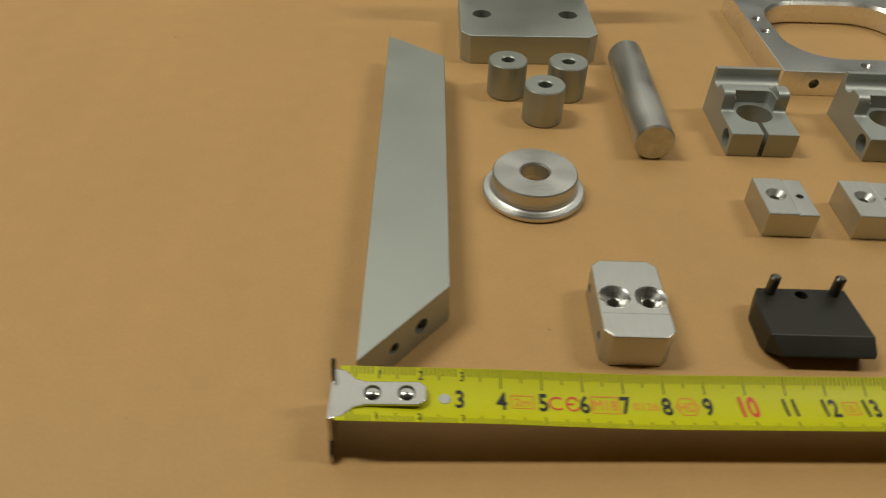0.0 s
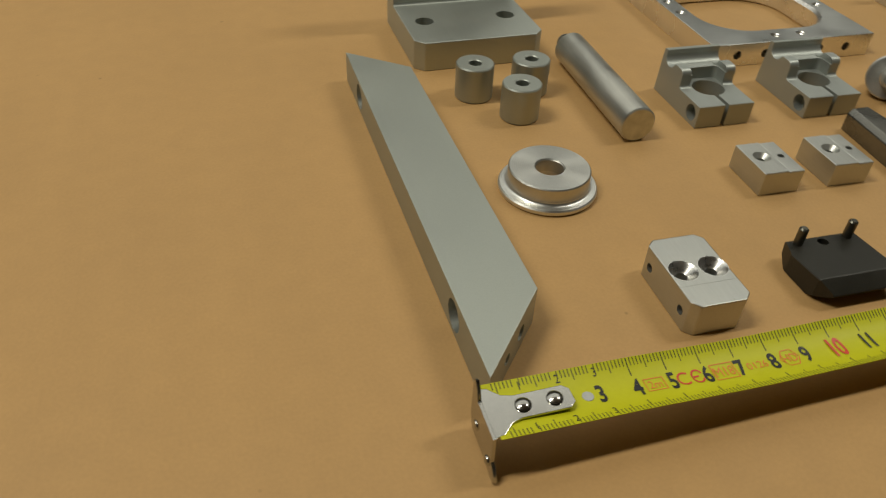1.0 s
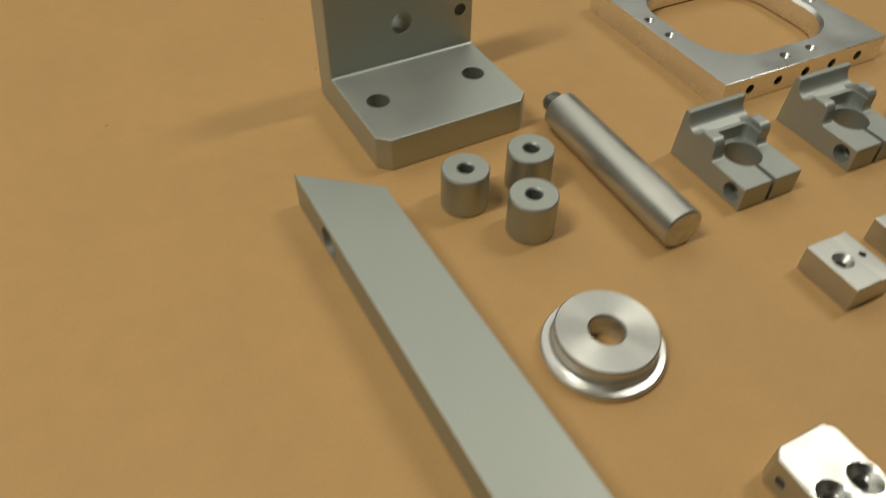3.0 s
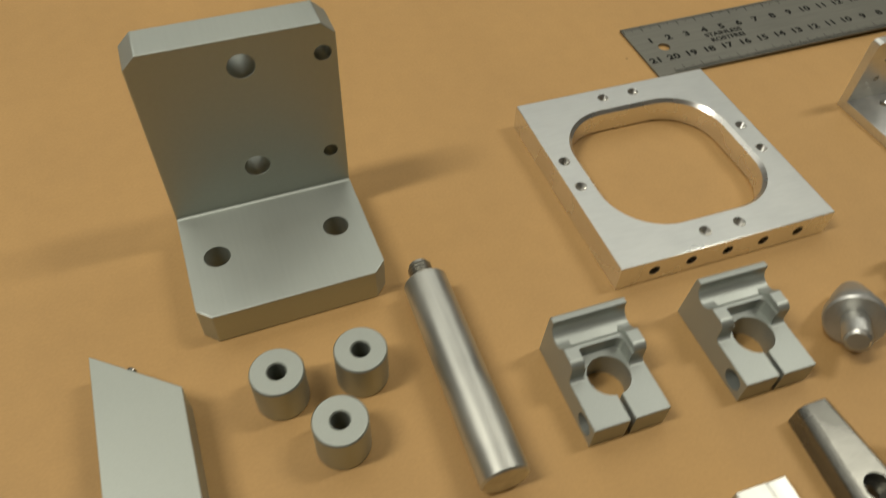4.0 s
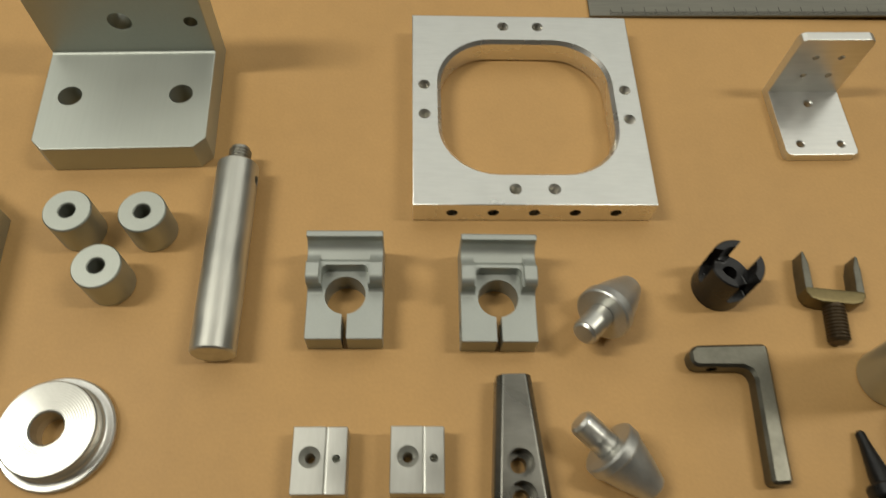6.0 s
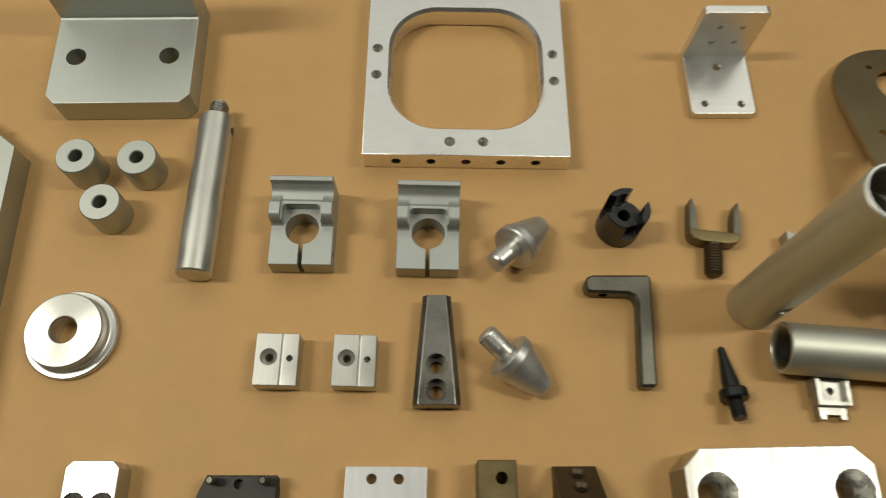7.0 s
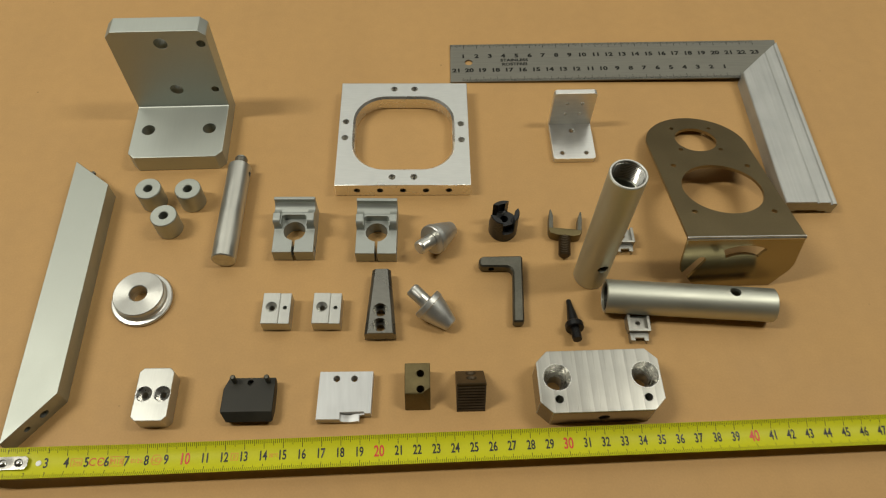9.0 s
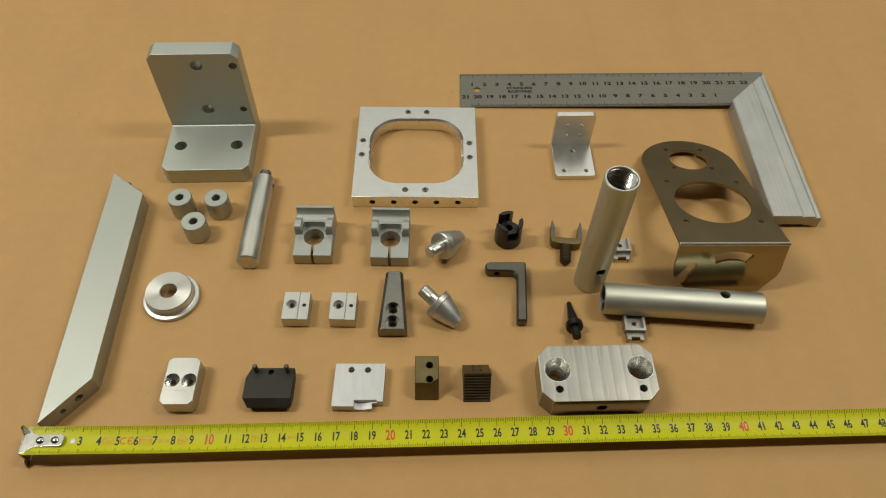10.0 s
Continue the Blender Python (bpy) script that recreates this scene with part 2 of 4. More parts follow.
def true_planes(ob, least=1e-4):
    """Keeps the broad milled faces of a part perfectly flat in their shading."""
    for p in ob.data.polygons:
        if p.area > least:
            p.use_smooth = False
    return ob


def soften(bm, width, segments=2, limit=25, keep=None):
    """Rounds the sharp edges; those whose two ends both satisfy keep stay sharp."""
    if width:
        edges = [e for e in bm.edges if len(e.link_faces) == 2 and e.calc_face_angle(0) > radians(limit)]
        edges = [e for e in edges if not (keep and all(keep(v.co) for v in e.verts))]
        bmesh.ops.bevel(bm, geom=edges, offset=width, segments=segments, affect="EDGES", profile=0.5, clamp_overlap=True)
    return bm


def prism(outline, low, high, bevel=0.0, axis="z", segments=2):
    """An outline pushed from low to high along an axis: (x, y) for z, (y, z) for x, (x, z) for y."""
    place = {"z": lambda a, b, c: (a, b, c), "x": lambda a, b, c: (c, a, b), "y": lambda a, b, c: (a, c, b)}[axis]
    bm = bmesh.new()
    rings = [[bm.verts.new(place(a, b, c)) for a, b in outline] for c in (low, high)]
    count = len(outline)
    for i in range(count):
        j = (i + 1) % count
        bm.faces.new((rings[0][i], rings[0][j], rings[1][j], rings[1][i]))
    bm.faces.new(rings[0][::-1])
    bm.faces.new(rings[1])
    bmesh.ops.recalc_face_normals(bm, faces=bm.faces[:])
    return soften(bm, bevel, segments)


def block(x0, x1, y0, y1, z0, z1, bevel=0.0):
    return prism([(x0, y0), (x1, y0), (x1, y1), (x0, y1)], z0, z1, bevel)


def lathe(profile, start=(0, 0, 0), way=(0, 0, 1), count=48):
    """A turned body: (radius, height) pairs along the axis from start; closed where a radius is 0, a ring where it returns."""
    bm = bmesh.new()
    rings = []
    for r, h in profile:
        if r < 1e-6:
            rings.append([bm.verts.new((0, 0, h))])
        else:
            rings.append([bm.verts.new((r * math.cos(TAU * i / count), r * math.sin(TAU * i / count), h)) for i in range(count)])
    for low, high in zip(rings, rings[1:]):
        for i in range(count):
            j = (i + 1) % count
            quad = [low[i % len(low)], low[j % len(low)], high[j % len(high)], high[i % len(high)]]
            quad = list(dict.fromkeys(quad))
            if len(quad) > 2:
                bm.faces.new(quad)
    bmesh.ops.remove_doubles(bm, verts=bm.verts[:], dist=1e-5)
    bmesh.ops.recalc_face_normals(bm, faces=bm.faces[:])
    turn = Vector((0, 0, 1)).rotation_difference(Vector(way)).to_matrix().to_4x4()
    bm.transform(Matrix.Translation(start) @ turn)
    return bm


def rod(radius, start, end, count=32, chamfer=0.0, end_radius=None):
    start, end = Vector(start), Vector(end)
    length, last = (end - start).length, radius if end_radius is None else end_radius
    c = chamfer
    profile = [(0, 0), (radius - c, 0), (radius, c), (last, length - c), (last - c, length), (0, length)]
    if not c:
        profile = [(0, 0), (radius, 0), (last, length), (0, length)]
    return lathe(profile, start, end - start, count)


def thread(radius, start, end, pitch=1.0, depth=0.45, count=24):
    """A screw thread as a row of ridges along a stem."""
    start, end = Vector(start), Vector(end)
    length = (end - start).length
    profile, h = [(0, 0), (radius - 2 * depth, 0)], 0.6
    while h + pitch < length:
        profile += [(radius - depth, h), (radius, h + 0.35 * pitch), (radius, h + 0.5 * pitch), (radius - depth, h + 0.9 * pitch)]
        h += pitch
    profile += [(radius - depth, length), (0, length)]
    return lathe(profile, start, end - start, count)


def joined(*some):
    out = bmesh.new()
    for bm in some:
        me = bpy.data.meshes.new("piece")
        bm.to_mesh(me)
        bm.free()
        out.from_mesh(me)
        bpy.data.meshes.remove(me)
    return out


def cut(bm, *cutters):
    """The body with every cutter taken out of it."""
    objects = []
    for one in (bm, joined(*cutters)):
        me = bpy.data.meshes.new("work")
        one.to_mesh(me)
        one.free()
        objects.append(new("work", me))
    mod = objects[0].modifiers.new("cut", "BOOLEAN")
    mod.object, mod.operation, mod.solver, mod.use_self = objects[1], "DIFFERENCE", "EXACT", True
    me = bpy.data.meshes.new_from_object(objects[0].evaluated_get(bpy.context.evaluated_depsgraph_get()))
    out = bmesh.new()
    out.from_mesh(me)
    bpy.data.meshes.remove(me)
    for ob in objects:
        work = ob.data
        bpy.data.objects.remove(ob)
        bpy.data.meshes.remove(work)
    return out


def hole(x, y, r, low, high, count=28):
    return rod(r, (x, y, low), (x, y, high), count)


def sunk(x, y, r, wide, top, low, depth=None, flat=False):
    """A drilled hole with a cone (or, flat, a round step) at its mouth."""
    d = wide - r if depth is None else depth
    mid = [(wide, top - d), (r, top - d)] if flat else [(r, top - d)]
    return lathe([(0, top + 1), (wide, top + 1), (wide, top)] + mid + [(r, low), (0, low)], (x, y, 0), (0, 0, 1), 32)


def tapped(x, y, r, wide, top, low, pitch=0.8):
    """A cutter for a threaded hole: a zigzag wall between the core and the outer width of the thread."""
    line = [(0, top + 1), (wide, top + 1), (wide, top)]
    z = top - 0.25
    while z - pitch > low:
        line += [(r, z - pitch * 0.4), (wide - 0.05, z - pitch * 0.8)]
        z -= pitch
    return lathe(line + [(r, low), (0, low)], (x, y, 0), (0, 0, 1), 24)


def countersink(x, y, r, wide, top, depth, parent):
    """The bright cut cone at the mouth of a sunk hole."""
    cone = [(wide - 0.02, top - 0.03), (wide - 0.2, top - 0.03)]
    for i in range(1, 7):
        k = i / 6
        cone += [(wide - 0.2 + (r + 0.1 - wide) * (k - 0.06), top - depth * (k - 0.06)), (wide - 0.3 + (r + 0.1 - wide) * k, top - depth * k)]
    cone += [(r - 0.01, top - depth - 0.3), (wide - 0.02, top - 0.03)]
    part("countersink", lathe(cone, (x, y, 0), (0, 0, 1), 40), CUT_METAL, parent, "bright cut countersink")


def rounded(x0, x1, y0, y1, r, steps=8):
    out = []
    for cx, cy, a in ((x1 - r, y0 + r, -90), (x1 - r, y1 - r, 0), (x0 + r, y1 - r, 90), (x0 + r, y0 + r, 180)):
        out += [(cx + r * math.cos(radians(a + 90 * i / steps)), cy + r * math.sin(radians(a + 90 * i / steps))) for i in range(steps + 1)]
    return out


def chamfered(x0, x1, y0, y1, c):
    return [(x0 + c, y0), (x1 - c, y0), (x1, y0 + c), (x1, y1 - c), (x1 - c, y1), (x0 + c, y1), (x0, y1 - c), (x0, y0 + c)]


def lettering(body, x, y, height, wide=1.0, turn=0.0, bold=0.0):
    """Letters of the built-in font, lying flat and centred on (x, y)."""
    cu = bpy.data.curves.new("letters", "FONT")
    cu.body, cu.size, cu.align_x, cu.align_y, cu.resolution_u = body, 1.0, "CENTER", "CENTER", 3
    cu.offset = bold
    ob = new("letters", cu)
    me = bpy.data.meshes.new_from_object(ob.evaluated_get(bpy.context.evaluated_depsgraph_get()))
    bpy.data.objects.remove(ob)
    bpy.data.curves.remove(cu)
    bm = bmesh.new()
    bm.from_mesh(me)
    bpy.data.meshes.remove(me)
    ys = [v.co.y for v in bm.verts]
    xs = [v.co.x for v in bm.verts]
    k = height / 0.7
    mid = Vector(((min(xs) + max(xs)) / 2, (min(ys) + max(ys)) / 2, 0))
    bm.transform(Matrix.Translation((x, y, 0)) @ Matrix.Rotation(radians(turn), 4, "Z") @ Matrix.Diagonal((k * wide, k, 1, 1)) @ Matrix.Translation(-mid))
    return bm


def bars(boxes):
    """Flat printed rectangles (x0, x1, y0, y1)."""
    bm = bmesh.new()
    for x0, x1, y0, y1 in boxes:
        bm.faces.new([bm.verts.new(p) for p in ((x0, y0, 0), (x1, y0, 0), (x1, y1, 0), (x0, y1, 0))])
    return bm


# ---------------------------------------------------------------- the room and the table
def room():
    x0, x1, y0, y1, z0, z1 = -2200, 2700, -2200, 2700, -750, ROOM_TOP
    single("floor", block(x0 - 100, x1 + 100, y0 - 100, y1 + 100, z0 - 100, z0), FLOOR_LINO, 0, 0, label="grey lino floor under the table", category="floor")["kind"] = "structure"
    single("ceiling", block(x0 - 100, x1 + 100, y0 - 100, y1 + 100, z1, z1 + 100), CEILING_PAINT, 0, 0, label="plain white painted ceiling", category="ceiling")["kind"] = "structure"
    for name, box in (("wall_north", (x0, x1, y1, y1 + 100)), ("wall_south", (x0, x1, y0 - 100, y0)),
                      ("wall_west", (x0 - 100, x0, y0 - 100, y1 + 100)), ("wall_east", (x1, x1 + 100, y0 - 100, y1 + 100))):
        single(name, block(*box, z0, z1), PLASTER, 0, 0, label="plain grey plastered wall", category="wall")["kind"] = "structure"


def work_table():
    t = thing("table", 0, 0, label="large work table with a tan hardboard top", category="table")
    part("tabletop", block(-700, 1200, -650, 1150, -25, 0, 2), BOARD, t, "smooth tan hardboard top with faint specks")
    for x in (-640, 1140):
        for y in (-590, 1090):
            part("leg", block(x - 25, x + 25, y - 25, y + 25, -750, -25, 2), TABLE_LEG, t)


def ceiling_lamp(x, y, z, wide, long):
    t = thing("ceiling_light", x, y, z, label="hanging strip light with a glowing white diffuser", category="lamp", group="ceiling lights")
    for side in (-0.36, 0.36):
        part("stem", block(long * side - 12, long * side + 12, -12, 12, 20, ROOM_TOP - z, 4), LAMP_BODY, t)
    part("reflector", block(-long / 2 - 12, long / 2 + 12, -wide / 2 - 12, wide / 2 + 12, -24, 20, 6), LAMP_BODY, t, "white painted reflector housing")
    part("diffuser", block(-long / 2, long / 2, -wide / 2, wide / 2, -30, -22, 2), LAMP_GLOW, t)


room()
work_table()
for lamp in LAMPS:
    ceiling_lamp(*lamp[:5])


# unseen panels, added to give the metals a bright ceiling to mirror
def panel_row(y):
    t = thing("fill_panel", 240, y, ROOM_TOP, label="long row of added fill panels on the ceiling, never in view", category="lamp", group="panel lights")
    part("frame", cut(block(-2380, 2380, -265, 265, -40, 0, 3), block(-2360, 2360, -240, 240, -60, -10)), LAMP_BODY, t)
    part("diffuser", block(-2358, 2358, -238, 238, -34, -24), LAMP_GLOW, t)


for row_y in FILL_ROWS:
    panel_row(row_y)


# ---------------------------------------------------------------- the long bar with slanted ends
def long_bar():
    t = thing("angled_bar", 0, 0, label="long flat grey anodised bar with both ends cut slanting", category="machined bar")
    body = prism([(4.7, 9.4), (28.1, 36.7), (27.6, 176.6), (3.5, 196.0)], 0, 13.5, 0.35)
    end = Vector((-27.4, 23.6, 0)).normalized()
    cuts = []
    for x, y, r in ((20.6, 27.6, 2.5), (13.6, 19.5, 1.8)):
        p = Vector((x, y, 6.7))
        cuts.append(rod(r, p + end * 7, p - end * 6, 24))
    cuts += [rod(5.0, (-4, 38.5, 6.7), (21, 38.5, 6.7), 28), rod(5.2, (-4, 168, 6.7), (21, 168, 6.7), 28)]
    part("body", cut(body, *cuts), ANODISED, t)
    out = Vector((19.0, 24.0, 0)).normalized()
    p = Vector((12.4, 189.2, 7.5))
    part("screw", joined(rod(1.5, p - out * 1, p + out * 2.6, 16, 0.3), rod(2.2, p + out * 0.1, p + out * 1.0, 16, 0.2)), DARK_STEEL, t, "small dark steel screw")


# ---------------------------------------------------------------- large angle bracket
def large_bracket():
    t = thing("angle_bracket", 35.3, 197.5, 0, 0, "large thick grey anodised angle bracket standing upright, with drilled holes", "bracket")
    base = prism(chamfered(0, 61.6, 0, 80, 4.2)[:3] + [(61.6, 58.0), (0, 58.0), (0, 4.2)], 0, 13.4)
    soften(base, 0.4, 2, 20, lambda v: v.z > 13 and v.y > 40)
    true_planes(part("base", cut(base, hole(10.2, 24, 4.4, -2, 20), hole(50.6, 24.2, 4.4, -2, 20)), ANODISED_DARK, t))
    upright = prism([(0, 13.4), (61.6, 13.4), (61.6, 74.8), (57.4, 78.8), (4.2, 78.8), (0, 74.8)], 45, 58.0, 0, "y")
    soften(upright, 0.4, 2, 20, lambda v: v.z < 14)
    holes = [rod(r, (x, 35, z), (x, 70, z), 28) for x, z, r in ((32.2, 69.0, 4.3), (30.6, 29.4, 4.3), (57.0, 68.4, 2.8), (56.0, 28.9, 2.5))]
    true_planes(part("upright", cut(upright, *holes), ANODISED_DARK, t))
    part("fillet", prism([(44.0, 13.38), (45.1, 13.38), (45.1, 14.5), (44.75, 13.75)], 0.3, 61.3, 0, "x"), ANODISED_DARK, t, "thin bright inner fillet")


# ---------------------------------------------------------------- square frame plate
def frame_plate():
    body = cut(prism([(-44.2, -45.3), (44.2, -45.3), (44.2, 45.3), (-44.2, 45.3)], 0, 11.2, 0.3),
               wide_mouth(rounded(-33.2, 33.2, -31.2, 31.2, 21, 10), -2, 11.2, 1.4))
    cuts = []
    for s in (-7.1, 7.1):
        for x, y in ((s, 39.6), (s, -38.6), (-39.6, s + 2), (39.0, s)):
            cuts.append(tapped(x, y, 1.85, 2.3, 11.2, -2))
    for i in range(5):
        cuts.append(rod(2.1, (-30 + 15 * i, -50, 5.6), (-30 + 15 * i, -37, 5.6), 20))
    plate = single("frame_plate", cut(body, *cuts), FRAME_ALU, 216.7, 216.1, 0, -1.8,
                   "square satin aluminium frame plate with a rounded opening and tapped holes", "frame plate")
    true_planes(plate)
    # all faces but the top take the metal lightened for reflected board light
    plate.data.materials.append(FRAME_BOARD_LIT)
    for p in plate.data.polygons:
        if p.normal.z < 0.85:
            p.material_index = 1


def wide_mouth(outline, low, top, c):
    """A cutter for an opening of that outline whose upper and lower edges are chamfered."""
    bm = bmesh.new()
    n = len(outline)
    rings = []
    for grow, z in ((0.8, low), (0.8, 0), (0, 0.9), (0, top - c), (c, top), (c, top + 1)):
        ring = []
        for i, (x, y) in enumerate(outline):
            a, b = outline[i - 1], outline[(i + 1) % n]
            way = Vector((b[1] - a[1], a[0] - b[0])).normalized()
            if way.x * x + way.y * y < 0:
                way = -way
            ring.append(bm.verts.new((x + way.x * grow, y + way.y * grow, z)))
        rings.append(ring)
    for lower, upper in zip(rings, rings[1:]):
        for i in range(n):
            j = (i + 1) % n
            bm.faces.new((lower[i], lower[j], upper[j], upper[i]))
    bm.faces.new(rings[0][::-1])
    bm.faces.new(rings[-1])
    bmesh.ops.recalc_face_normals(bm, faces=bm.faces[:])
    return bm


# ---------------------------------------------------------------- spacers, threaded rod, flanged disc
def spacers():
    bm = lathe([(2.7, 0), (7.6, 0), (8.1, 0.5), (8.1, 14.8), (7.7, 15.3), (3.1, 15.3), (2.7, 14.9), (2.7, 0)], count=56)
    first = single("spacer", bm, ANODISED, 54.0, 171.0, 0, 0, "short round grey anodised spacer with a bored hole", "spacer", "three spacers")
    for x, y, a in ((79.0, 170.0, 40), (67.0, 149.8, 110)):
        copy_thing(first, pose(x / 1000, y / 1000, 0, 0, 0, a))


def threaded_rod():
    t = thing("threaded_rod", 105.2, 120.5, 7.4, -2.3, "round aluminium rod with a threaded stud, lying down", "rod")
    body = lathe([(0, 0), (6.8, 0), (7.4, 0.6), (7.4, 71.8), (6.6, 72.6), (0, 72.6)], (0, 0, 0), (0, 1, 0), 56)
    side = Vector((0.99, 0, 0.05))
    p = Vector((0, 65.6, 0))
    part("shaft", cut(body, rod(1.9, p + side * 2, p + side * 12, 20)), ROD_ALU, t)
    part("stud", thread(4.1, (0, 72.2, 0), (0, 79.8, 0), 1.25, 0.7), CLIP_STEEL, t, "fine threaded steel stud")


def flanged_disc():
    t = thing("flanged_disc", 58.4, 98.8, 0, 0, "turned bright aluminium disc with a flange and a bored centre", "turned disc")
    part("flange", lathe([(5.0, 0), (17.0, 0), (17.7, 0.5), (17.9, 1.1), (17.8, 1.9), (17.3, 2.4), (16.7, 2.5), (15.7, 2.6), (15.1, 2.9), (14.75, 3.4), (14.7, 3.9), (5.0, 3.9), (5.0, 0)], count=96), BRIGHT, t)
    part("hub", lathe([(5.0, 3.9), (14.7, 3.9), (14.7, 8.6), (14.3, 9.0), (5.5, 9.0), (5.0, 8.5), (5.0, 3.9)], count=96), TURNED_FACE, t)


# ---------------------------------------------------------------- shaft clamps
def shaft_clamp():
    arc = lambda cy, cz, r, a, b, k: [(cy + r * math.cos(radians(a + (b - a) * i / k)), cz + r * math.sin(radians(a + (b - a) * i / k))) for i in range(k + 1)]
    # side view: tall back, rounded groove, then the two ears, which fall to the low split front
    side = ([(0, 0), (36, 0), (34.5, 19.6), (33.9, 20.2), (31.9, 20.2)] + arc(28.2, 18.2, 3.8, 5, -150, 12)
            + arc(23.6, 16.4, 1.0, 60, 95, 3) + arc(19.9, 14.9, 2.5, 88, 178, 8) + arc(15.8, 11.3, 1.6, 0, -90, 5) + [(0, 9.7)])
    body = prism(side, 0, 25.2, 0.3, "x", 1)
    pocket = prism(rounded(4.9, 20.3, 7.5, 24.2, 2.0, 5), 9.68, 24)
    saddle = prism([(10, 26), (10, 14.9), (25.2, 14.9), (26.6, 13.9), (29, 14.45), (29, 26)], 4.3, 20.9, 0, "x")
    cuts = [pocket, saddle, hole(12.6, 15.4, 6.8, -2, 22, 48), block(11.7, 13.5, -2, 12, -2, 14),
            rod(3.5, (-2, 5.2, 4.9), (4.5, 5.2, 4.9), 28), rod(2.0, (-3, 5.2, 4.9), (30, 5.2, 4.9), 20)]
    first = single("shaft_clamp", cut(body, *cuts), CLAMP_GREY, 134.4, 123.9, 0, -1.9,
                   "matt grey anodised shaft clamp with a split bore and raised ears", "clamp", "pair of shaft clamps")
    copy_thing(first, pose(0.1852, 0.1211, 0, 0, 0, -2.5))


# ---------------------------------------------------------------- small drilled blocks
def small_blocks():
    step = [(0, 0), (16.4, 0), (16.4, 9.1), (10.4, 9.1), (10.1, 8.7), (9.8, 9.5), (0, 9.5)]
    body = prism(step, 0, 20, 0.3, "y", 1)
    first = single("drilled_block", cut(body, sunk(5.3, 10.8, 1.6, 3.3, 9.5, -2), hole(13.2, 10.4, 1.25, 2, 12, 20)), BLOCK_ALU, 131.6, 75.9, 0, -2.1,
                   "small aluminium block with a countersunk hole and a shallow step", "block", "pair of drilled blocks")
    copy_thing(first, pose(0.1609, 0.0749, 0, 0, 0, -2.5))


def tapered_wedge():
    bm = bmesh.new()
    low = [(-9.2, 0), (9.2, 0), (5.6, 43), (-5.6, 43)]
    rings = []
    for inset, z in ((0, 0), (0, 7.4), (2.0, 9.4)):
        rings.append([bm.verts.new((x - math.copysign(inset, x), y, z)) for x, y in low])
    for a, b in zip(rings, rings[1:]):
        for i in range(4):
            j = (i + 1) % 4
            bm.faces.new((a[i], a[j], b[j], b[i]))
    bm.faces.new(rings[0][::-1])
    bm.faces.new(rings[-1])
    bmesh.ops.recalc_face_normals(bm, faces=bm.faces[:])
    soften(bm, 0.5, 2, 15)
    single("tapered_wedge", cut(bm, sunk(-0.1, 15.2, 2.5, 4.3, 9.4, -2, 5.2, True), sunk(-0.1, 5.6, 2.5, 4.3, 9.4, -2, 5.2, True)), DARK_STEEL, 200.4, 67.0, 0, -1.3,
           "dark ground steel wedge, tapered, with two counterbored holes", "wedge")


# ---------------------------------------------------------------- cone-headed screws
def cone_screw(x, y, heading, label, spin):
    """A lying cone-headed stud: it rests on its rim and on its blunt tip."""
    rim, tip, length = 9.6, 4.2, 15.6
    lean = math.degrees(math.atan2(rim - tip, length))
    m = pose(x / 1000, y / 1000, rim * math.cos(radians(lean)) / 1000 + 0.0001, 0, 0, heading) @ pose(0, 0, 0, 0, lean, 0) @ pose(0, 0, 0, spin, 0, 0)
    t = thing("cone_screw", 0, 0, label=label, category="cone screw", group="two cone screws", m=m)
    cone = lathe([(0, -0.6), (8.9, -0.6), (9.05, 0.1), (7.0, 7.8), (tip + 0.4, length - 0.7), (tip - 0.5, length), (0, length)], (0, 0, 0), (1, 0, 0), 56)
    part("cone", cone, CONE_ALU, t)
    part("collar", lathe([(0, -4.2), (9.1, -4.2), (rim, -3.7), (rim, -0.7), (9.1, -0.2), (0, -0.2)], (0, 0, 0), (1, 0, 0), 56), CONE_ALU, t, "bright turned collar")
    stem = joined(lathe([(0, 0), (4.3, 0), (4.3, 4.5), (0, 4.5)], (-4.4, 0, 0), (-1, 0, 0), 32), thread(4.4, (-8.0, 0, 0), (-15.4, 0, 0), 0.9, 0.18, 28),
                  lathe([(0, -0.3), (4.15, -0.3), (4.15, 0), (3.2, 1.0), (0, 1.0)], (-15.2, 0, 0), (-1, 0, 0), 32))
    part("stem", stem, BRIGHT, t, "fine threaded stem")


# ---------------------------------------------------------------- dark steel small parts
def castle_nut():
    bm = lathe([(2.6, 3), (4.2, 3), (4.2, 0), (8.6, 0), (9.1, 0.6), (9.1, 19.6), (8.7, 20), (6.3, 20), (6.0, 13.2), (3.2, 13.2), (2.6, 12.6), (2.6, 3)], count=60)
    cuts = []
    for a in (14, 134, 254):
        for low, inner in ((12.6, 0), (8.2, -5.2)):
            c = prism(rounded(-3.9, 3.9, low, 30, 0.8, 4), -14, inner, 0, "y")
            c.transform(Matrix.Rotation(radians(a), 4, "Z"))
            cuts.append(c)
    single("castle_nut", cut(bm, *cuts), BLACK_OXIDE, 278.2, 141.2, 0, 0, "black oxide castle nut with three prongs and a centre bore", "castle nut")


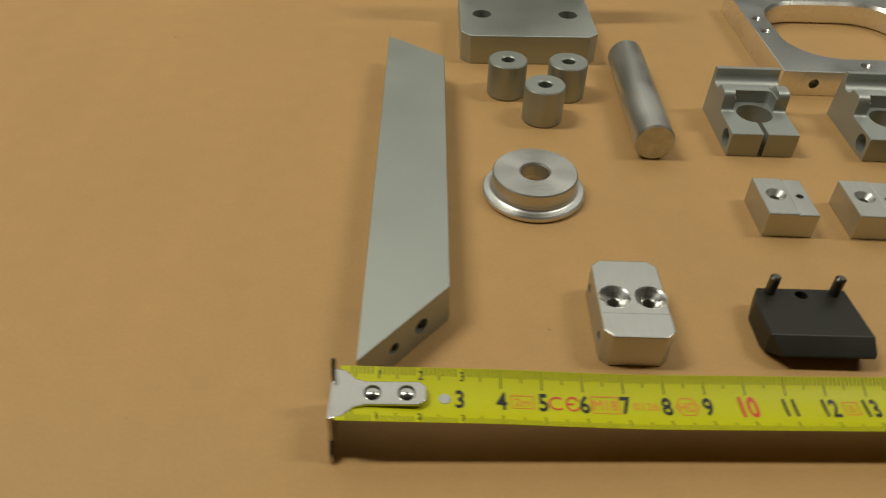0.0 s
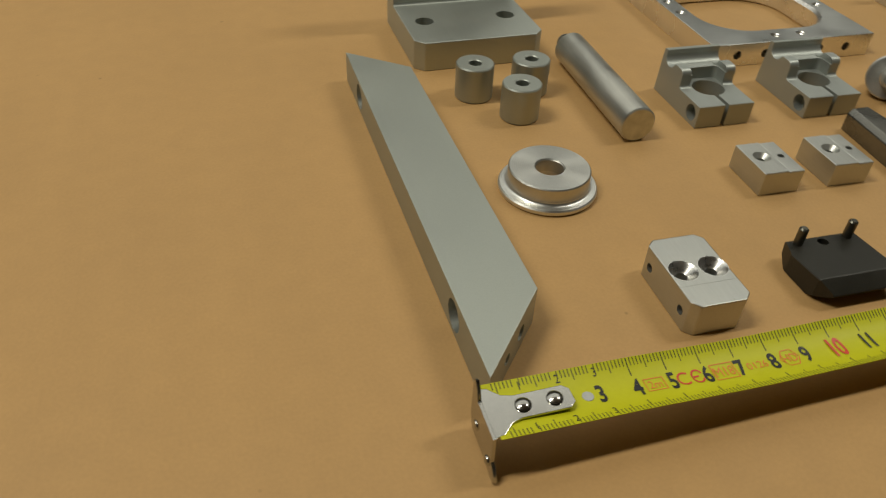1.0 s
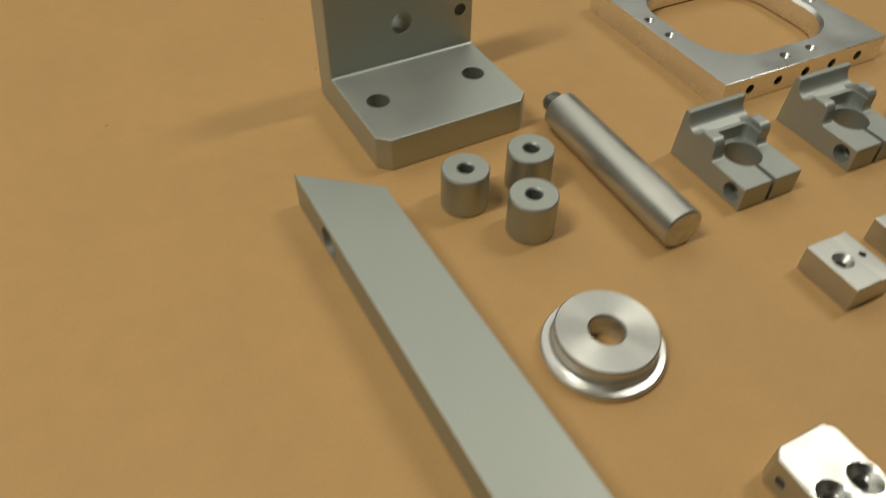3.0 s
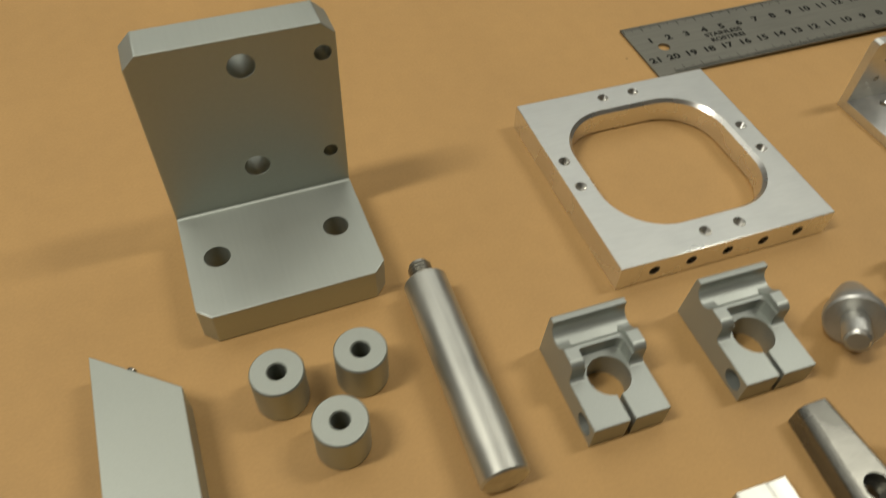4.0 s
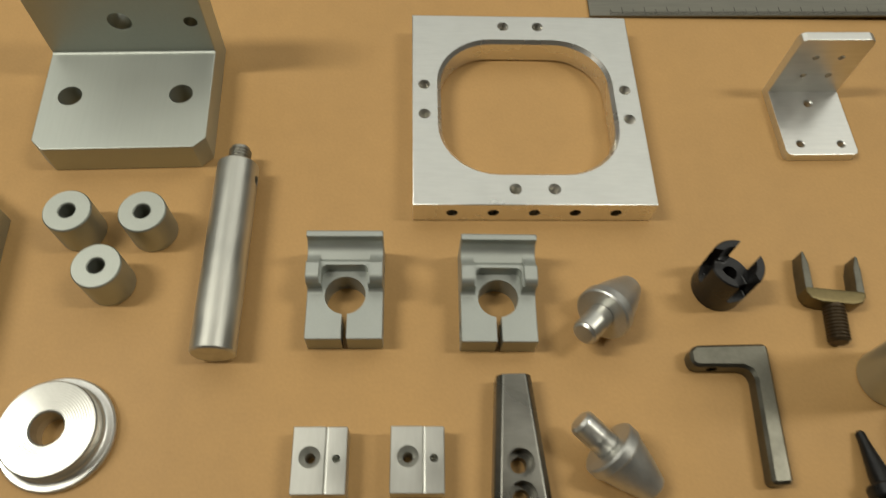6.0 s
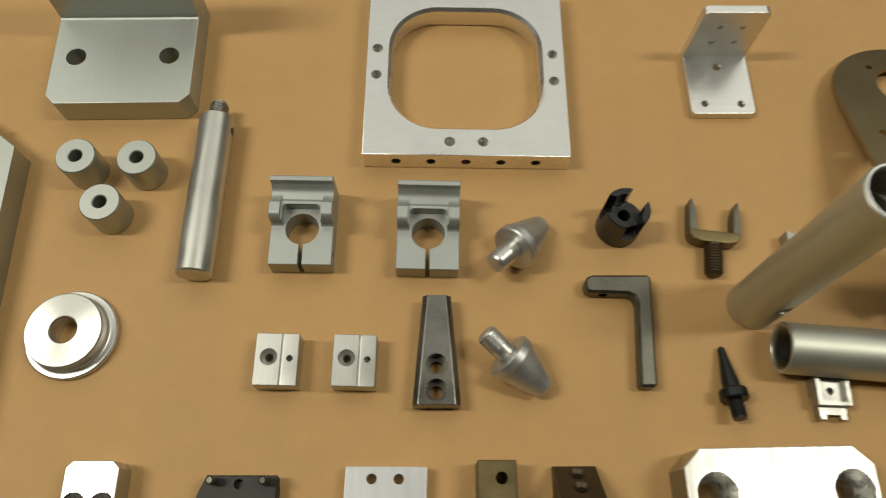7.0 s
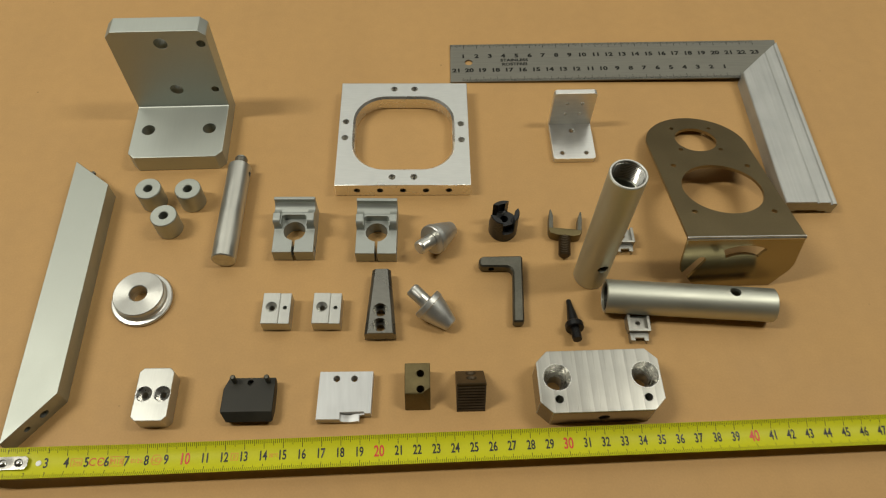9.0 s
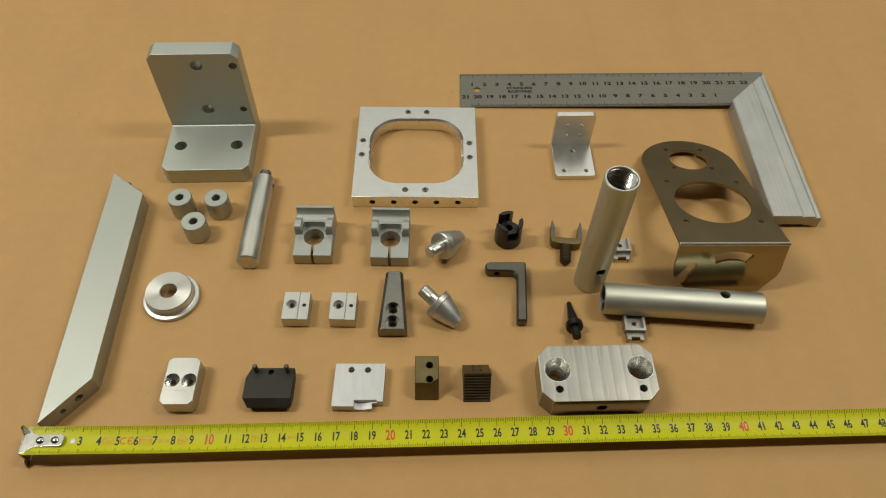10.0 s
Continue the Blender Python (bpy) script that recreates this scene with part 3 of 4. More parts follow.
def fork_bolt():
    t = thing("fork_bolt", 314.4, 117.6, 4.2, -8, "brown-toned steel fork with a threaded stem, lying flat", "fork bolt")
    part("stem", thread(3.8, (0, 0, 0), (0, 14, 0), 1.25, 0.5), BRONZED_DARK, t)
    yoke = prism([(-10.5, 16.8), (-9.2, 14.4), (-5.4, 13.4), (5.4, 13.4), (9.2, 14.4), (10.5, 16.8), (10.5, 18.8), (-10.5, 18.8)], -4.0, 3.4, 0.9)
    part("yoke", yoke, BRONZED, t)
    for s in (-1, 1):
        blade = [(s * 10.4, 17.4), (s * 10.5, 27), (s * 10.1, 32.4), (s * 9.3, 33.0), (s * 7.9, 28), (s * 7.5, 17.4)]
        part("prong", prism(blade if s > 0 else blade[::-1], -4.1, 3.0, 0.4), KEY_STEEL, t)


def bent_key():
    outline = [(0.0, 0.0), (6.6, 0.0), (9.4, 43.0), (9.2, 45.2), (-15.0, 45.4), (-17.4, 43.4), (-17.4, 39.4), (-16.0, 38.0), (-0.4, 37.4), (2.0, 36.0), (2.7, 33.2)]
    body = prism(outline, 0, 7.0, 1.3, "z", 1)
    single("bent_key", cut(body, rod(1.9, (-10.0, 30, 3.6), (-10.0, 41, 3.6), 20)), KEY_STEEL, 277.9, 72.5, 0, -0.5, "bent dark steel key of square bar with a drilled arm", "bent key")


def black_pin():
    lean = -11.5
    m = pose(0.3134, 0.0688, 0.0055, lean, 0, 1)
    t = thing("collar_pin", 0, 0, label="black pointed pin with a round collar, lying down", category="pin", m=m)
    part("point", lathe([(0, 2), (3.4, 2), (3.2, 6), (1.7, 16), (1.5, 19.2), (0.9, 20.0), (0, 20)], (0, 0, 0), (0, 1, 0), 32), BLACK_OXIDE, t)
    part("collar", lathe([(0, -2.0), (5.0, -2.0), (5.4, -1.5), (5.4, 1.6), (5.0, 2.2), (0, 2.2)], (0, 0, 0), (0, 1, 0), 40), BLACK_OXIDE, t)
    part("stem", thread(2.8, (0, -1.8, 0), (0, -9.4, 0), 0.7, 0.2), BLACK_OXIDE, t)


def spring_clip(x, y, turn):
    t = thing("clip", x, y, 0, turn, "small bent nickel-plated clip with a hole and a notched tongue", "clip", "two clips")
    tray = cut(block(-6.6, 6.6, 4.5, 15.5, 0, 7.4, 0.4), block(-4.9, 4.9, 6.0, 18, 4.6, 12), hole(0, 10.5, 1.5, 1, 12, 20), block(-9, 9, 2, 8.6, -2, 2.6))
    part("tray", tray, CLIP_STEEL, t)
    tongue = cut(prism([(-5.6, 5.0), (5.6, 5.0), (5.2, -0.4), (-5.2, -0.4)], 0, 4.4, 0.4), block(-2.7, 2.7, -3, 1.6, -2, 8), block(-4.0, 4.0, -4, 6, -1, 2.6))
    part("tongue", tongue, CLIP_STEEL, t, "bright notched tongue")


# ---------------------------------------------------------------- tubes
def tube(name, m, label, hole_at, hole_side):
    t = thing(name, 0, 0, label=label, category="tube", group="two tubes", m=m)
    profile = [(8.9, 98.6), (9.6, 98.6), (10.0, 98.2), (10.0, 0.4), (9.6, 0), (8.9, 0), (8.9, 14), (8.1, 14.4), (8.1, 84.2), (8.9, 84.6), (8.9, 98.6)]
    side = Vector(hole_side).normalized()
    p = Vector((0, 0, hole_at))
    part("barrel", cut(lathe(profile, count=64), rod(3.2, p + side * 4, p + side * 16, 24)), TUBE_GREY, t)
    for low in (0.3, 85.0):
        turns, h = [], low
        while h < low + 12.4:
            turns += [(8.75, h), (8.75, h + 0.25), (8.15, h + 0.65), (8.15, h + 0.85)]
            h += 1.25
        part("thread", lathe(turns + [(8.88, h), (8.88, low), (8.75, low)], count=64), CHROME, t, "bright cut inner thread")
    part("mouth", lathe([(9.4, 98.62), (9.55, 98.75), (8.9, 98.75), (8.6, 98.5), (8.52, 98.35)], count=64), BRIGHT, t, "bare bright machined rim")


# ---------------------------------------------------------------- tilted sheet bracket
def sheet_bracket():
    slope = -16.2
    m = pose(0.4142, 0.1061, 0.0381, slope, 0, -1.1)
    t = thing("sheet_bracket", 0, 0, label="bent brown-tinted sheet steel bracket, tilted, with two large round openings", category="sheet bracket", m=m)
    outline = [(-34.6, 0), (34.6, 0)]
    outline += [(-1.6 + 34.0 * math.cos(radians(a)), 95.2 + 34.0 * math.sin(radians(a))) for a in range(4, 177, 8)]
    cuts = [hole(0, 46.6, 24.9, -5, 5, 72), hole(-0.9, 101.4, 13.9, -5, 5, 56)]
    for x, y in ((-24.0, 23.9), (24.2, 23.2), (24.0, 70.2), (-24.2, 71.6)):
        cuts.append(hole(x, y, 1.8, -5, 5, 20))
    for x, y in ((-13.9, 115.4), (12.1, 115.2), (-14.2, 89.9), (12.6, 89.4)):
        cuts.append(hole(x, y, 1.5, -5, 5, 20))
    part("plate", cut(prism(outline, -2, 0, 0.25, "z", 1), *cuts), SHEET_STEEL, t)
    drop = 39.4
    flange = [(-34.6, -1.0), (-34.6, -20), (-33.6, -26), (-30.5, -29.5), (-22, -drop), (24, -drop), (33.0, -27), (34.6, -22), (34.6, -1.0)]
    ring = []
    for a in range(62, 121, 4):
        ring.append((1.5 + 27.5 * math.cos(radians(a)), -34 + 27.5 * math.sin(radians(a))))
    for a in range(120, 61, -4):
        ring.append((1.5 + 20.5 * math.cos(radians(a)), -34 + 20.5 * math.sin(radians(a))))
    slot = [(-21.8, -15.2), (-20.2, -17.2), (-20.8, -19.6), (-30.5, -38), (-36.5, -34), (-25.4, -16.4), (-23.6, -15.0)]
    body = cut(prism(flange, -0.2, 1.8, 0.25, "y", 1), prism(ring, -4, 6, 0, "y"), prism(slot, -4, 6, 0, "y"))
    part("flange", body, FLANGE_STEEL, t)
    # the bend's bright highlight line is put into the colour with a paler steel
    part("bend", lathe([(0, 0), (1.4, 0), (1.4, 69.2), (0, 69.2)], (-34.6, 0.95, -1.3), (1, 0, 0), 24), BEND_HIGHLIGHT, t, "rounded bend, paler than the sheet to give its highlight")


# ---------------------------------------------------------------- small angle bracket
def small_bracket():
    t = thing("small_bracket", 317.6, 194.6, 0, -0.8, "small bright aluminium angle bracket with blotchy stains and tapped holes", "bracket")
    base = prism([(0.0, 2.0), (0.6, 0.6), (2.0, 0), (27.0, 0), (28.4, 0.6), (29, 2.0), (29, 35), (0, 35)], 0, 4.2)
    soften(base, 0.3, 2, 22, lambda v: v.z > 4 and v.y > 20)
    part("base", cut(base, sunk(15.0, 25.0, 1.5, 2.0, 4.2, -2), sunk(6.6, 5.2, 1.4, 1.8, 4.2, -2), sunk(23.0, 5.0, 1.4, 1.8, 4.2, -2)), STAINED_ALU, t)
    wall = prism([(0, 4.2), (29, 4.2), (29, 31.5), (28.4, 33.3), (26.8, 34), (2.2, 34), (0.6, 33.3), (0, 31.5)], 31, 35, 0, "y")
    soften(wall, 0.3, 2, 22, lambda v: v.z < 4.5)
    part("upright", cut(wall, *[rod(1.3, (x, 28, z), (x, 40, z), 20) for x in (9.8, 19.9) for z in (14.4, 24.4)]), STAINED_ALU, t)


# ---------------------------------------------------------------- try square
def try_square():
    t = thing("try_square", 0, 0, label="steel try square with a marked blade and an aluminium stock", category="try square")
    # the blade's free end lies on the board, the other end sits in the stock
    tilt = math.degrees(math.atan2(3.2, 212))
    blade = part("blade", cut(prism([(0, 0), (248.6, -1.2), (248.8, 37.8), (0.8, 39.0)], 0, 1.1, 0.15, "z", 1), hole(14.2, 19.8, 2.9, -3, 4, 28)), RULER_STEEL, t, "ground stainless blade with etched scales")
    blade.matrix_basis = pose(0.2516, 0.2714, 0.0002, 0, -tilt, -1.2)
    top = 1.14
    marks = []
    for i in range(0, 231):
        long = 4.4 if i % 10 == 0 else 3.2 if i % 5 == 0 else 2.1
        marks.append((0.8 + i, 0.8 + i + (0.26 if i % 10 else 0.4), 38.7 - long - i * 0.0048, 38.7 - i * 0.0048))
    for i in range(0, 412):
        x = 214.6 - i * 0.5
        if x < 1:
            break
        long = 4.6 if i % 20 == 0 else 3.4 if i % 10 == 0 else 2.0
        marks.append((x - 0.1, x + (0.1 if i % 20 else 0.16), 0.3 - x * 0.0048, 0.3 + long - x * 0.0048))
    bm = bars(marks)
    bm.transform(Matrix.Translation((0, 0, top)))
    tagged(part("scale", bm, RULER_INK, blade, "fine etched scale lines"), kind="stuff")
    for i in range(1, 24):
        bm = lettering(str(i), 10.0 * i + 0.4, 26.3 - i * 0.048, 3.6, 1.25, 0, 0.042)
        bm.transform(Matrix.Translation((0, 0, top)))
        part("numeral", bm, RULER_INK, blade)
    for i in range(1, 22):
        x = 214.6 - 10.0 * i
        bm = lettering(str(i), x - 0.2, 11.6 - x * 0.0048, 3.6, 1.25, 0, 0.042)
        bm.transform(Matrix.Translation((0, 0, top)))
        part("numeral", bm, RULER_INK, blade)
    for word, y in (("STAINLESS", 21.4), ("ROSTFREI", 17.2)):
        bm = lettering(word, 48.4, y, 2.7, 1.15, 0, 0.04)
        bm.transform(Matrix.Translation((0, 0, top)))
        part("lettering", bm, RULER_INK, blade)
    # stock: an extruded bar with shallow lengthwise grooves, mitred where the blade leaves it
    section = [(0, 0.0), (3, 0), (3.4, 1.8), (9, 1.8), (9.6, 3.0), (24, 3.0), (24.6, 1.8), (30, 1.8), (30.4, 0), (34.6, 0), (34.6, 9.0), (33.8, 10.0), (31.6, 10.0), (30.9, 9.0), (30.1, 9.0),
               (29.5, 11.4), (22.2, 11.4), (21.6, 10.5), (20.8, 10.5), (20.2, 12.0), (14.8, 12.0), (14.5, 11.8), (14.2, 12.0), (9.4, 12.0), (9.1, 11.75), (8.8, 12.0), (0.8, 12.0), (0, 11.2)]
    body = prism(section, 0, 152, 0, "y")
    far = prism([(-5, 111.0), (0, 115.9), (31.4, 146.8), (36, 151.3), (45, 160), (45, 175), (-5, 175)], -5, 20)
    stock = part("stock", soften(cut(body, far), 0.2, 1, 30), EXTRUDED, t, "dull extruded aluminium stock with grooves")
    stock.matrix_basis = pose(0.4605, 0.1476, 0, 0, 0, -1.5)


# ---------------------------------------------------------------- front row
def twin_hole_block():
    body = prism(chamfered(0, 19.0, 0, 30.0, 2.4), 0, 11.6, 0.45)
    cuts = [sunk(4.8, 15.0, 2.0, 4.6, 11.6, -2, 2.5), sunk(14.6, 15.0, 2.0, 4.6, 11.6, -2, 2.5)]
    for y in (5.6, 24.2):
        cuts.append(rod(1.5, (-3, y, 5.6), (6, y, 5.6), 20))
    cuts += [block(-2, 22, -2, 8.6, 11.55, 13)]
    t = thing("twin_hole_block", 68.3, 20.2, 0, -1.5, "bright milled aluminium block with two wide countersunk holes", "block")
    true_planes(part("body", cut(body, *cuts), BLOCK_ALU, t), 2e-5)
    for x in (4.8, 14.6):
        countersink(x, 15.0, 2.0, 4.6, 11.6, 2.5, t)


def black_block():
    """A low block whose front lip overhangs the board: a wide sloping top, a short front facet, an undercut below."""
    t = thing("black_jaw_block", 114.2, 20.4, 0, -1.5, "matt black sloped jaw block with two dowel pins", "jaw block")
    side = [(7.0, 0), (19.0, 0), (23.4, 2.4), (24.2, 6.2), (23.8, 6.7), (4.2, 8.3), (-0.5, 5.0), (-0.5, 4.4), (1.0, 3.4)]
    body = prism(side, 0, 28.0, 0.3, "x", 1)
    corner = [prism([(-2, -2.6), (4.4, -2.6), (-2, 7.5)], -2, 14), prism([(30.6, -2.6), (26.0, -2.6), (30.6, 5.0)], -2, 14),
              prism([(-2, 12), (5, 30), (-2, 30)], -2, 14), hole(14.4, 21.0, 1.8, 4, 14, 20)]
    part("body", cut(body, *corner), BLACK_BLOCK, t)
    for x in (5.6, 24.0):
        part("dowel_pin", rod(1.5, (x, 21.9, 4.0), (x, 21.9, 13.3), 24, 0.5), KEY_STEEL, t, "ground steel dowel pin")


def notched_plate():
    outline = [(0, 0.6), (23.2, 0), (23.2, 3.4), (29.6, 3.2), (30.6, 27.6), (1.0, 28.0)]
    body = prism(outline, 0, 6.2, 0.3)
    # the notch: an upright step behind, a floor that climbs to one side
    floor = prism([(12.8, 12), (12.8, 3.4), (14.6, 2.2), (18.4, 2.0), (21.6, 3.4), (26.0, 3.9), (26.0, 12)], -3, 4.4, 0, "y")
    cuts = [hole(10.4, 23.6, 1.9, -2, 10, 24), hole(20.2, 23.4, 1.9, -2, 10, 24), floor]
    single("notched_plate", cut(body, *cuts), SCRATCHED, 165.6, 18.3, 0, -0.9, "bright scratched aluminium plate with two holes and a milled notch", "plate")


def bronze_bracket():
    corner = bmesh.new()
    for p in ((7.4, 4.4, 13.4), (15.0, 9.8, 13.4), (14.6, -0.8, -0.8), (16.0, -8.0, 13.4), (16.0, -8.0, -0.8)):
        corner.verts.new(p)
    bmesh.ops.convex_hull(corner, input=corner.verts[:])
    side = [(0, 0), (22.6, 0), (22.8, 12.6), (5.4, 12.6), (4.9, 12.2)]
    body = prism(side, 0, 14.0, 0.35, "x", 1)
    cuts = [hole(8.6, 16.6, 2.2, -2, 16, 24), hole(8.6, 7.6, 2.2, -2, 16, 24), corner]
    single("bronze_jaw", cut(body, *cuts), BRONZED, 213.8, 24.0, 0, -1.3, "bronze-toned steel jaw with two holes and a cut front corner", "jaw")


def serrated_jaw():
    """A wedge with a toothed front; its back slopes down and carries the two holes."""
    front = []
    for i in range(9):
        z = 1.0 + i * 2.0
        y = 8.2 * z / 19.5
        front += [(y, z), (y + 1.4, z + 0.55), (y + 1.7, z + 1.25), (y + 0.8, z + 1.5)]
    side = [(0, 0), (0.3, 0.6)] + front + [(8.2, 19.2), (8.6, 19.5), (9.2, 19.2), (22.6, 3.4), (22.6, 0)]
    body = prism(side[::-1], 0, 15.8, 0.0, "x")
    slope = Vector((0, 13.4, -15.8))
    out = Vector((0, 15.8, 13.4)).normalized()
    cuts = []
    for k in (0.40, 0.78):
        p = Vector((8.3, 9.2, 19.2)) + slope * k
        cuts.append(lathe([(0, 2), (3.2, 2), (3.2, 0), (2.0, -1.2), (2.0, -8), (0, -8)], p, out, 28))
    single("serrated_jaw", cut(body, *cuts), BRONZED_DARK, 242.2, 22.1, 0, -0.9, "dark bronzed steel jaw with a serrated front and sloping drilled back", "jaw")


def clamping_plate():
    body = prism(chamfered(-1.0, 66.4, 0, 35.4, 6.4), 0, 18, 0.4)
    cuts = [sunk(9.6, 20.0, 4.1, 7.8, 18, -2, 9), sunk(57.8, 20.2, 4.1, 7.8, 18, -2, 9), hole(9.4, 7.6, 2.3, 2, 22), hole(57.4, 7.2, 2.3, 2, 22),
            rod(3.2, (34, -4, 8.6), (34, 12, 8.6), 28)]
    for i in range(8):
        cuts.append(block(12.6 + 6.0 * i, 12.9 + 6.0 * i, -2, 40, 17.94, 20))
    t = thing("clamping_plate", 287.0, 13.0, 0, -0.3, "thick milled steel plate with cut corners and four holes", "plate")
    plate = part("body", cut(body, *cuts), BANDED, t)
    # upright faces take the darkened steel, shade put into the colour
    plate.data.materials.append(SHADED_SIDE_STEEL)
    for p in plate.data.polygons:
        if abs(p.normal.z) < 0.2 and p.area > 4e-5:
            p.material_index = 1
    for x, y in ((9.6, 20.0), (57.8, 20.2)):
        cone = [(7.78, 17.97), (7.5, 17.97), (4.2, 9.4), (4.05, 9.0), (7.78, 17.97)]
        part("countersink", lathe(cone, (x, y, 0), (0, 0, 1), 48), CUT_METAL, t, "bright cut countersink")


# ---------------------------------------------------------------- tape measure
def tape_height(x):
    """Height of the blade's middle line along its length."""
    low = 9.2 - 0.0042 * min(max(x, 0.0), 560)
    if x < 560:
        return low + 4.0 * max(0.0, 1 - max(x, 0.0) / 75) ** 1.2
    s = min((x - 560) / 180, 1)
    return low - (low - 0.3) * s * s * (3 - 2 * s)


def tape_bowl(x):
    return 0.036 * min(1, 0.35 + max(x, 0) / 60) if x < 560 else 0.036 * (1 - 0.9 * min((x - 560) / 180, 1))


def onto_tape(bm, lift):
    for v in bm.verts:
        v.co.z = tape_height(v.co.x) + tape_bowl(v.co.x) * v.co.y ** 2 + lift
    return bm


def tape_measure():
    t = thing("tape_measure", 0, -0.2, 0, 0, "drawn-out yellow steel tape measure blade with a metal hook", "tape measure")
    bm = bmesh.new()
    xs = [1.2 + 798.8 * i / 160 for i in range(161)]
    ys = [-8 + 16 * i / 16 for i in range(17)]
    sheets = []
    for lift in (0, -0.16):
        sheets.append([[bm.verts.new((x, y, tape_height(x) + tape_bowl(x) * y * y + lift)) for y in ys] for x in xs])
    for s in sheets:
        for i in range(160):
            for j in range(16):
                bm.faces.new((s[i][j], s[i + 1][j], s[i + 1][j + 1], s[i][j + 1]))
    a, b = sheets
    for i in range(160):
        for j in (0, 16):
            bm.faces.new((a[i][j], a[i + 1][j], b[i + 1][j], b[i][j]))
    for j in range(16):
        for i in (0, 160):
            bm.faces.new((a[i][j], a[i][j + 1], b[i][j + 1], b[i][j]))
    blade = part("blade", bm, TAPE_YELLOW, t, "glossy yellow curved steel blade")
    marks = []
    for mm in range(4, 781):
        x = mm + 0.0
        if mm % 10 == 0:
            if mm > 34:
                marks += [(x - 0.15, x + 0.15, 3.4, 7.9), (x - 0.15, x + 0.15, -7.9, -4.4)]
            continue
        long = 2.9 if mm % 5 == 0 else 1.9
        marks += [(x - 0.12, x + 0.12, 7.9 - long, 7.9), (x - 0.12, x + 0.12, -7.9, -7.9 + long)]
    cutup = []
    for x0, x1, y0, y1 in marks:
        n = max(1, round((y1 - y0) / 1.0))
        cutup += [(x0, x1, y0 + (y1 - y0) * k / n, y0 + (y1 - y0) * (k + 1) / n) for k in range(n)]
    tagged(part("scale", onto_tape(bars(cutup), 0.05), TAPE_BLACK, blade, "black millimetre lines"), kind="stuff")
    for n in range(3, 78):
        red = n % 10 == 0
        bm = lettering(str(n), n * 10.0, 0.0, 5.8 if red else 4.9, 0.66 if n > 9 else 0.74, 0, 0.022 if red else 0.024)
        part("numeral", onto_tape(bm, 0.12), TAPE_RED if red else TAPE_BLACK, blade, "red numeral" if red else "")
    for n in (1, 2, 3):
        for y in (6.0, -6.0):
            part("numeral", onto_tape(lettering(str(n), n * 10.0 + 0.6, y, 2.2, 0.9), 0.12), TAPE_BLACK, blade)
    for word, x, high, wide, mat in (("2m", 45.0, 2.3, 0.95, TAPE_ORANGE), ("C", 52.9, 4.0, 0.95, TAPE_RED), ("\u0404", 57.1, 4.0, 0.95, TAPE_RED), ("M18", 65.0, 3.0, 0.8, TAPE_ORANGE), ("0126", 75.0, 2.2, 1.0, TAPE_ORANGE),
                                     ("HD", 85.0, 2.6, 0.85, TAPE_ORANGE), ("II", 125.0, 2.4, 0.8, TAPE_ORANGE), ("20\u00b0C", 145.2, 1.9, 0.9, TAPE_ORANGE)):
        part("lettering", onto_tape(lettering(word, x, 0, high, wide), 0.12), mat, blade)
    for x, w, h in ((45, 2.8, 1.7), (65, 3.4, 2.3), (125, 1.9, 1.7)):
        lines = [(x - w, x + w, h, h + 0.25), (x - w, x + w, -h - 0.25, -h), (x - w, x - w + 0.25, -h, h), (x + w - 0.25, x + w, -h, h)]
        part("printed_box", onto_tape(bars(lines), 0.1), TAPE_ORANGE, blade)
    hexagon = bmesh.new()
    for i in range(6):
        p = [(85 + r * math.cos(TAU * k / 6), r * math.sin(TAU * k / 6), 0) for k in (i, i + 1) for r in (2.7, 3.0)]
        hexagon.faces.new([hexagon.verts.new(p[k]) for k in (0, 1, 3, 2)])
    part("printed_box", onto_tape(hexagon, 0.1), TAPE_ORANGE, blade)
    # the hook: a riveted strap along the blade and a plate that hangs down to the board and rises over the blade
    z = tape_height(11)
    strap = prism([(0.2, -7.2), (2.6, -6.8), (5.2, -4.2), (8, -3.4), (20.4, -3.4), (22.0, -2.0), (22.0, 2.0), (20.4, 3.4), (8, 3.4), (5.2, 4.2), (2.6, 6.8), (0.2, 7.2)], z + 0.5, z + 1.3, 0.25)
    hook = part("hook", strap, CHROME, t, "worn nickel-plated end hook")
    plate = prism([(-7.4, z + 1.2), (-7.6, 5.6), (-9.6, 3.6), (-10.6, 1.2), (-9.8, 0.0), (-7.6, 0.0), (-5.6, 1.0), (5.6, 1.2), (6.6, 3.0), (7.4, 6), (7.4, z + 5.2), (6.2, z + 6.0), (4.8, z + 4.6), (3.4, z + 1.2)], -0.6, 0.4, 0.25, "x")
    part("hook_plate", plate, CHROME, hook)
    for x in (9.4, 17.4):
        part("rivet", lathe([(0, 0), (2.1, 0), (2.0, 0.5), (1.4, 0.95), (0.6, 1.15), (0, 1.2)], (x, 0, z + 1.2), (0, 0, 1), 28), CHROME, hook)
    for y, h in ((3.2, 5.4), (-5.4, 3.2)):
        part("rivet", lathe([(0, 0), (1.5, 0), (1.3, 0.4), (0.6, 0.7), (0, 0.75)], (-0.5, y, h), (-1, 0, 0), 24), CHROME, hook)
    part("rivet_hole", lathe([(0, 0), (1.5, 0), (1.4, 0.12), (0, 0.14)], (26.4, 0, tape_height(26.4) + 0.05), (0, 0, 1), 24), EXTRUDED, blade, "bare metal spot")


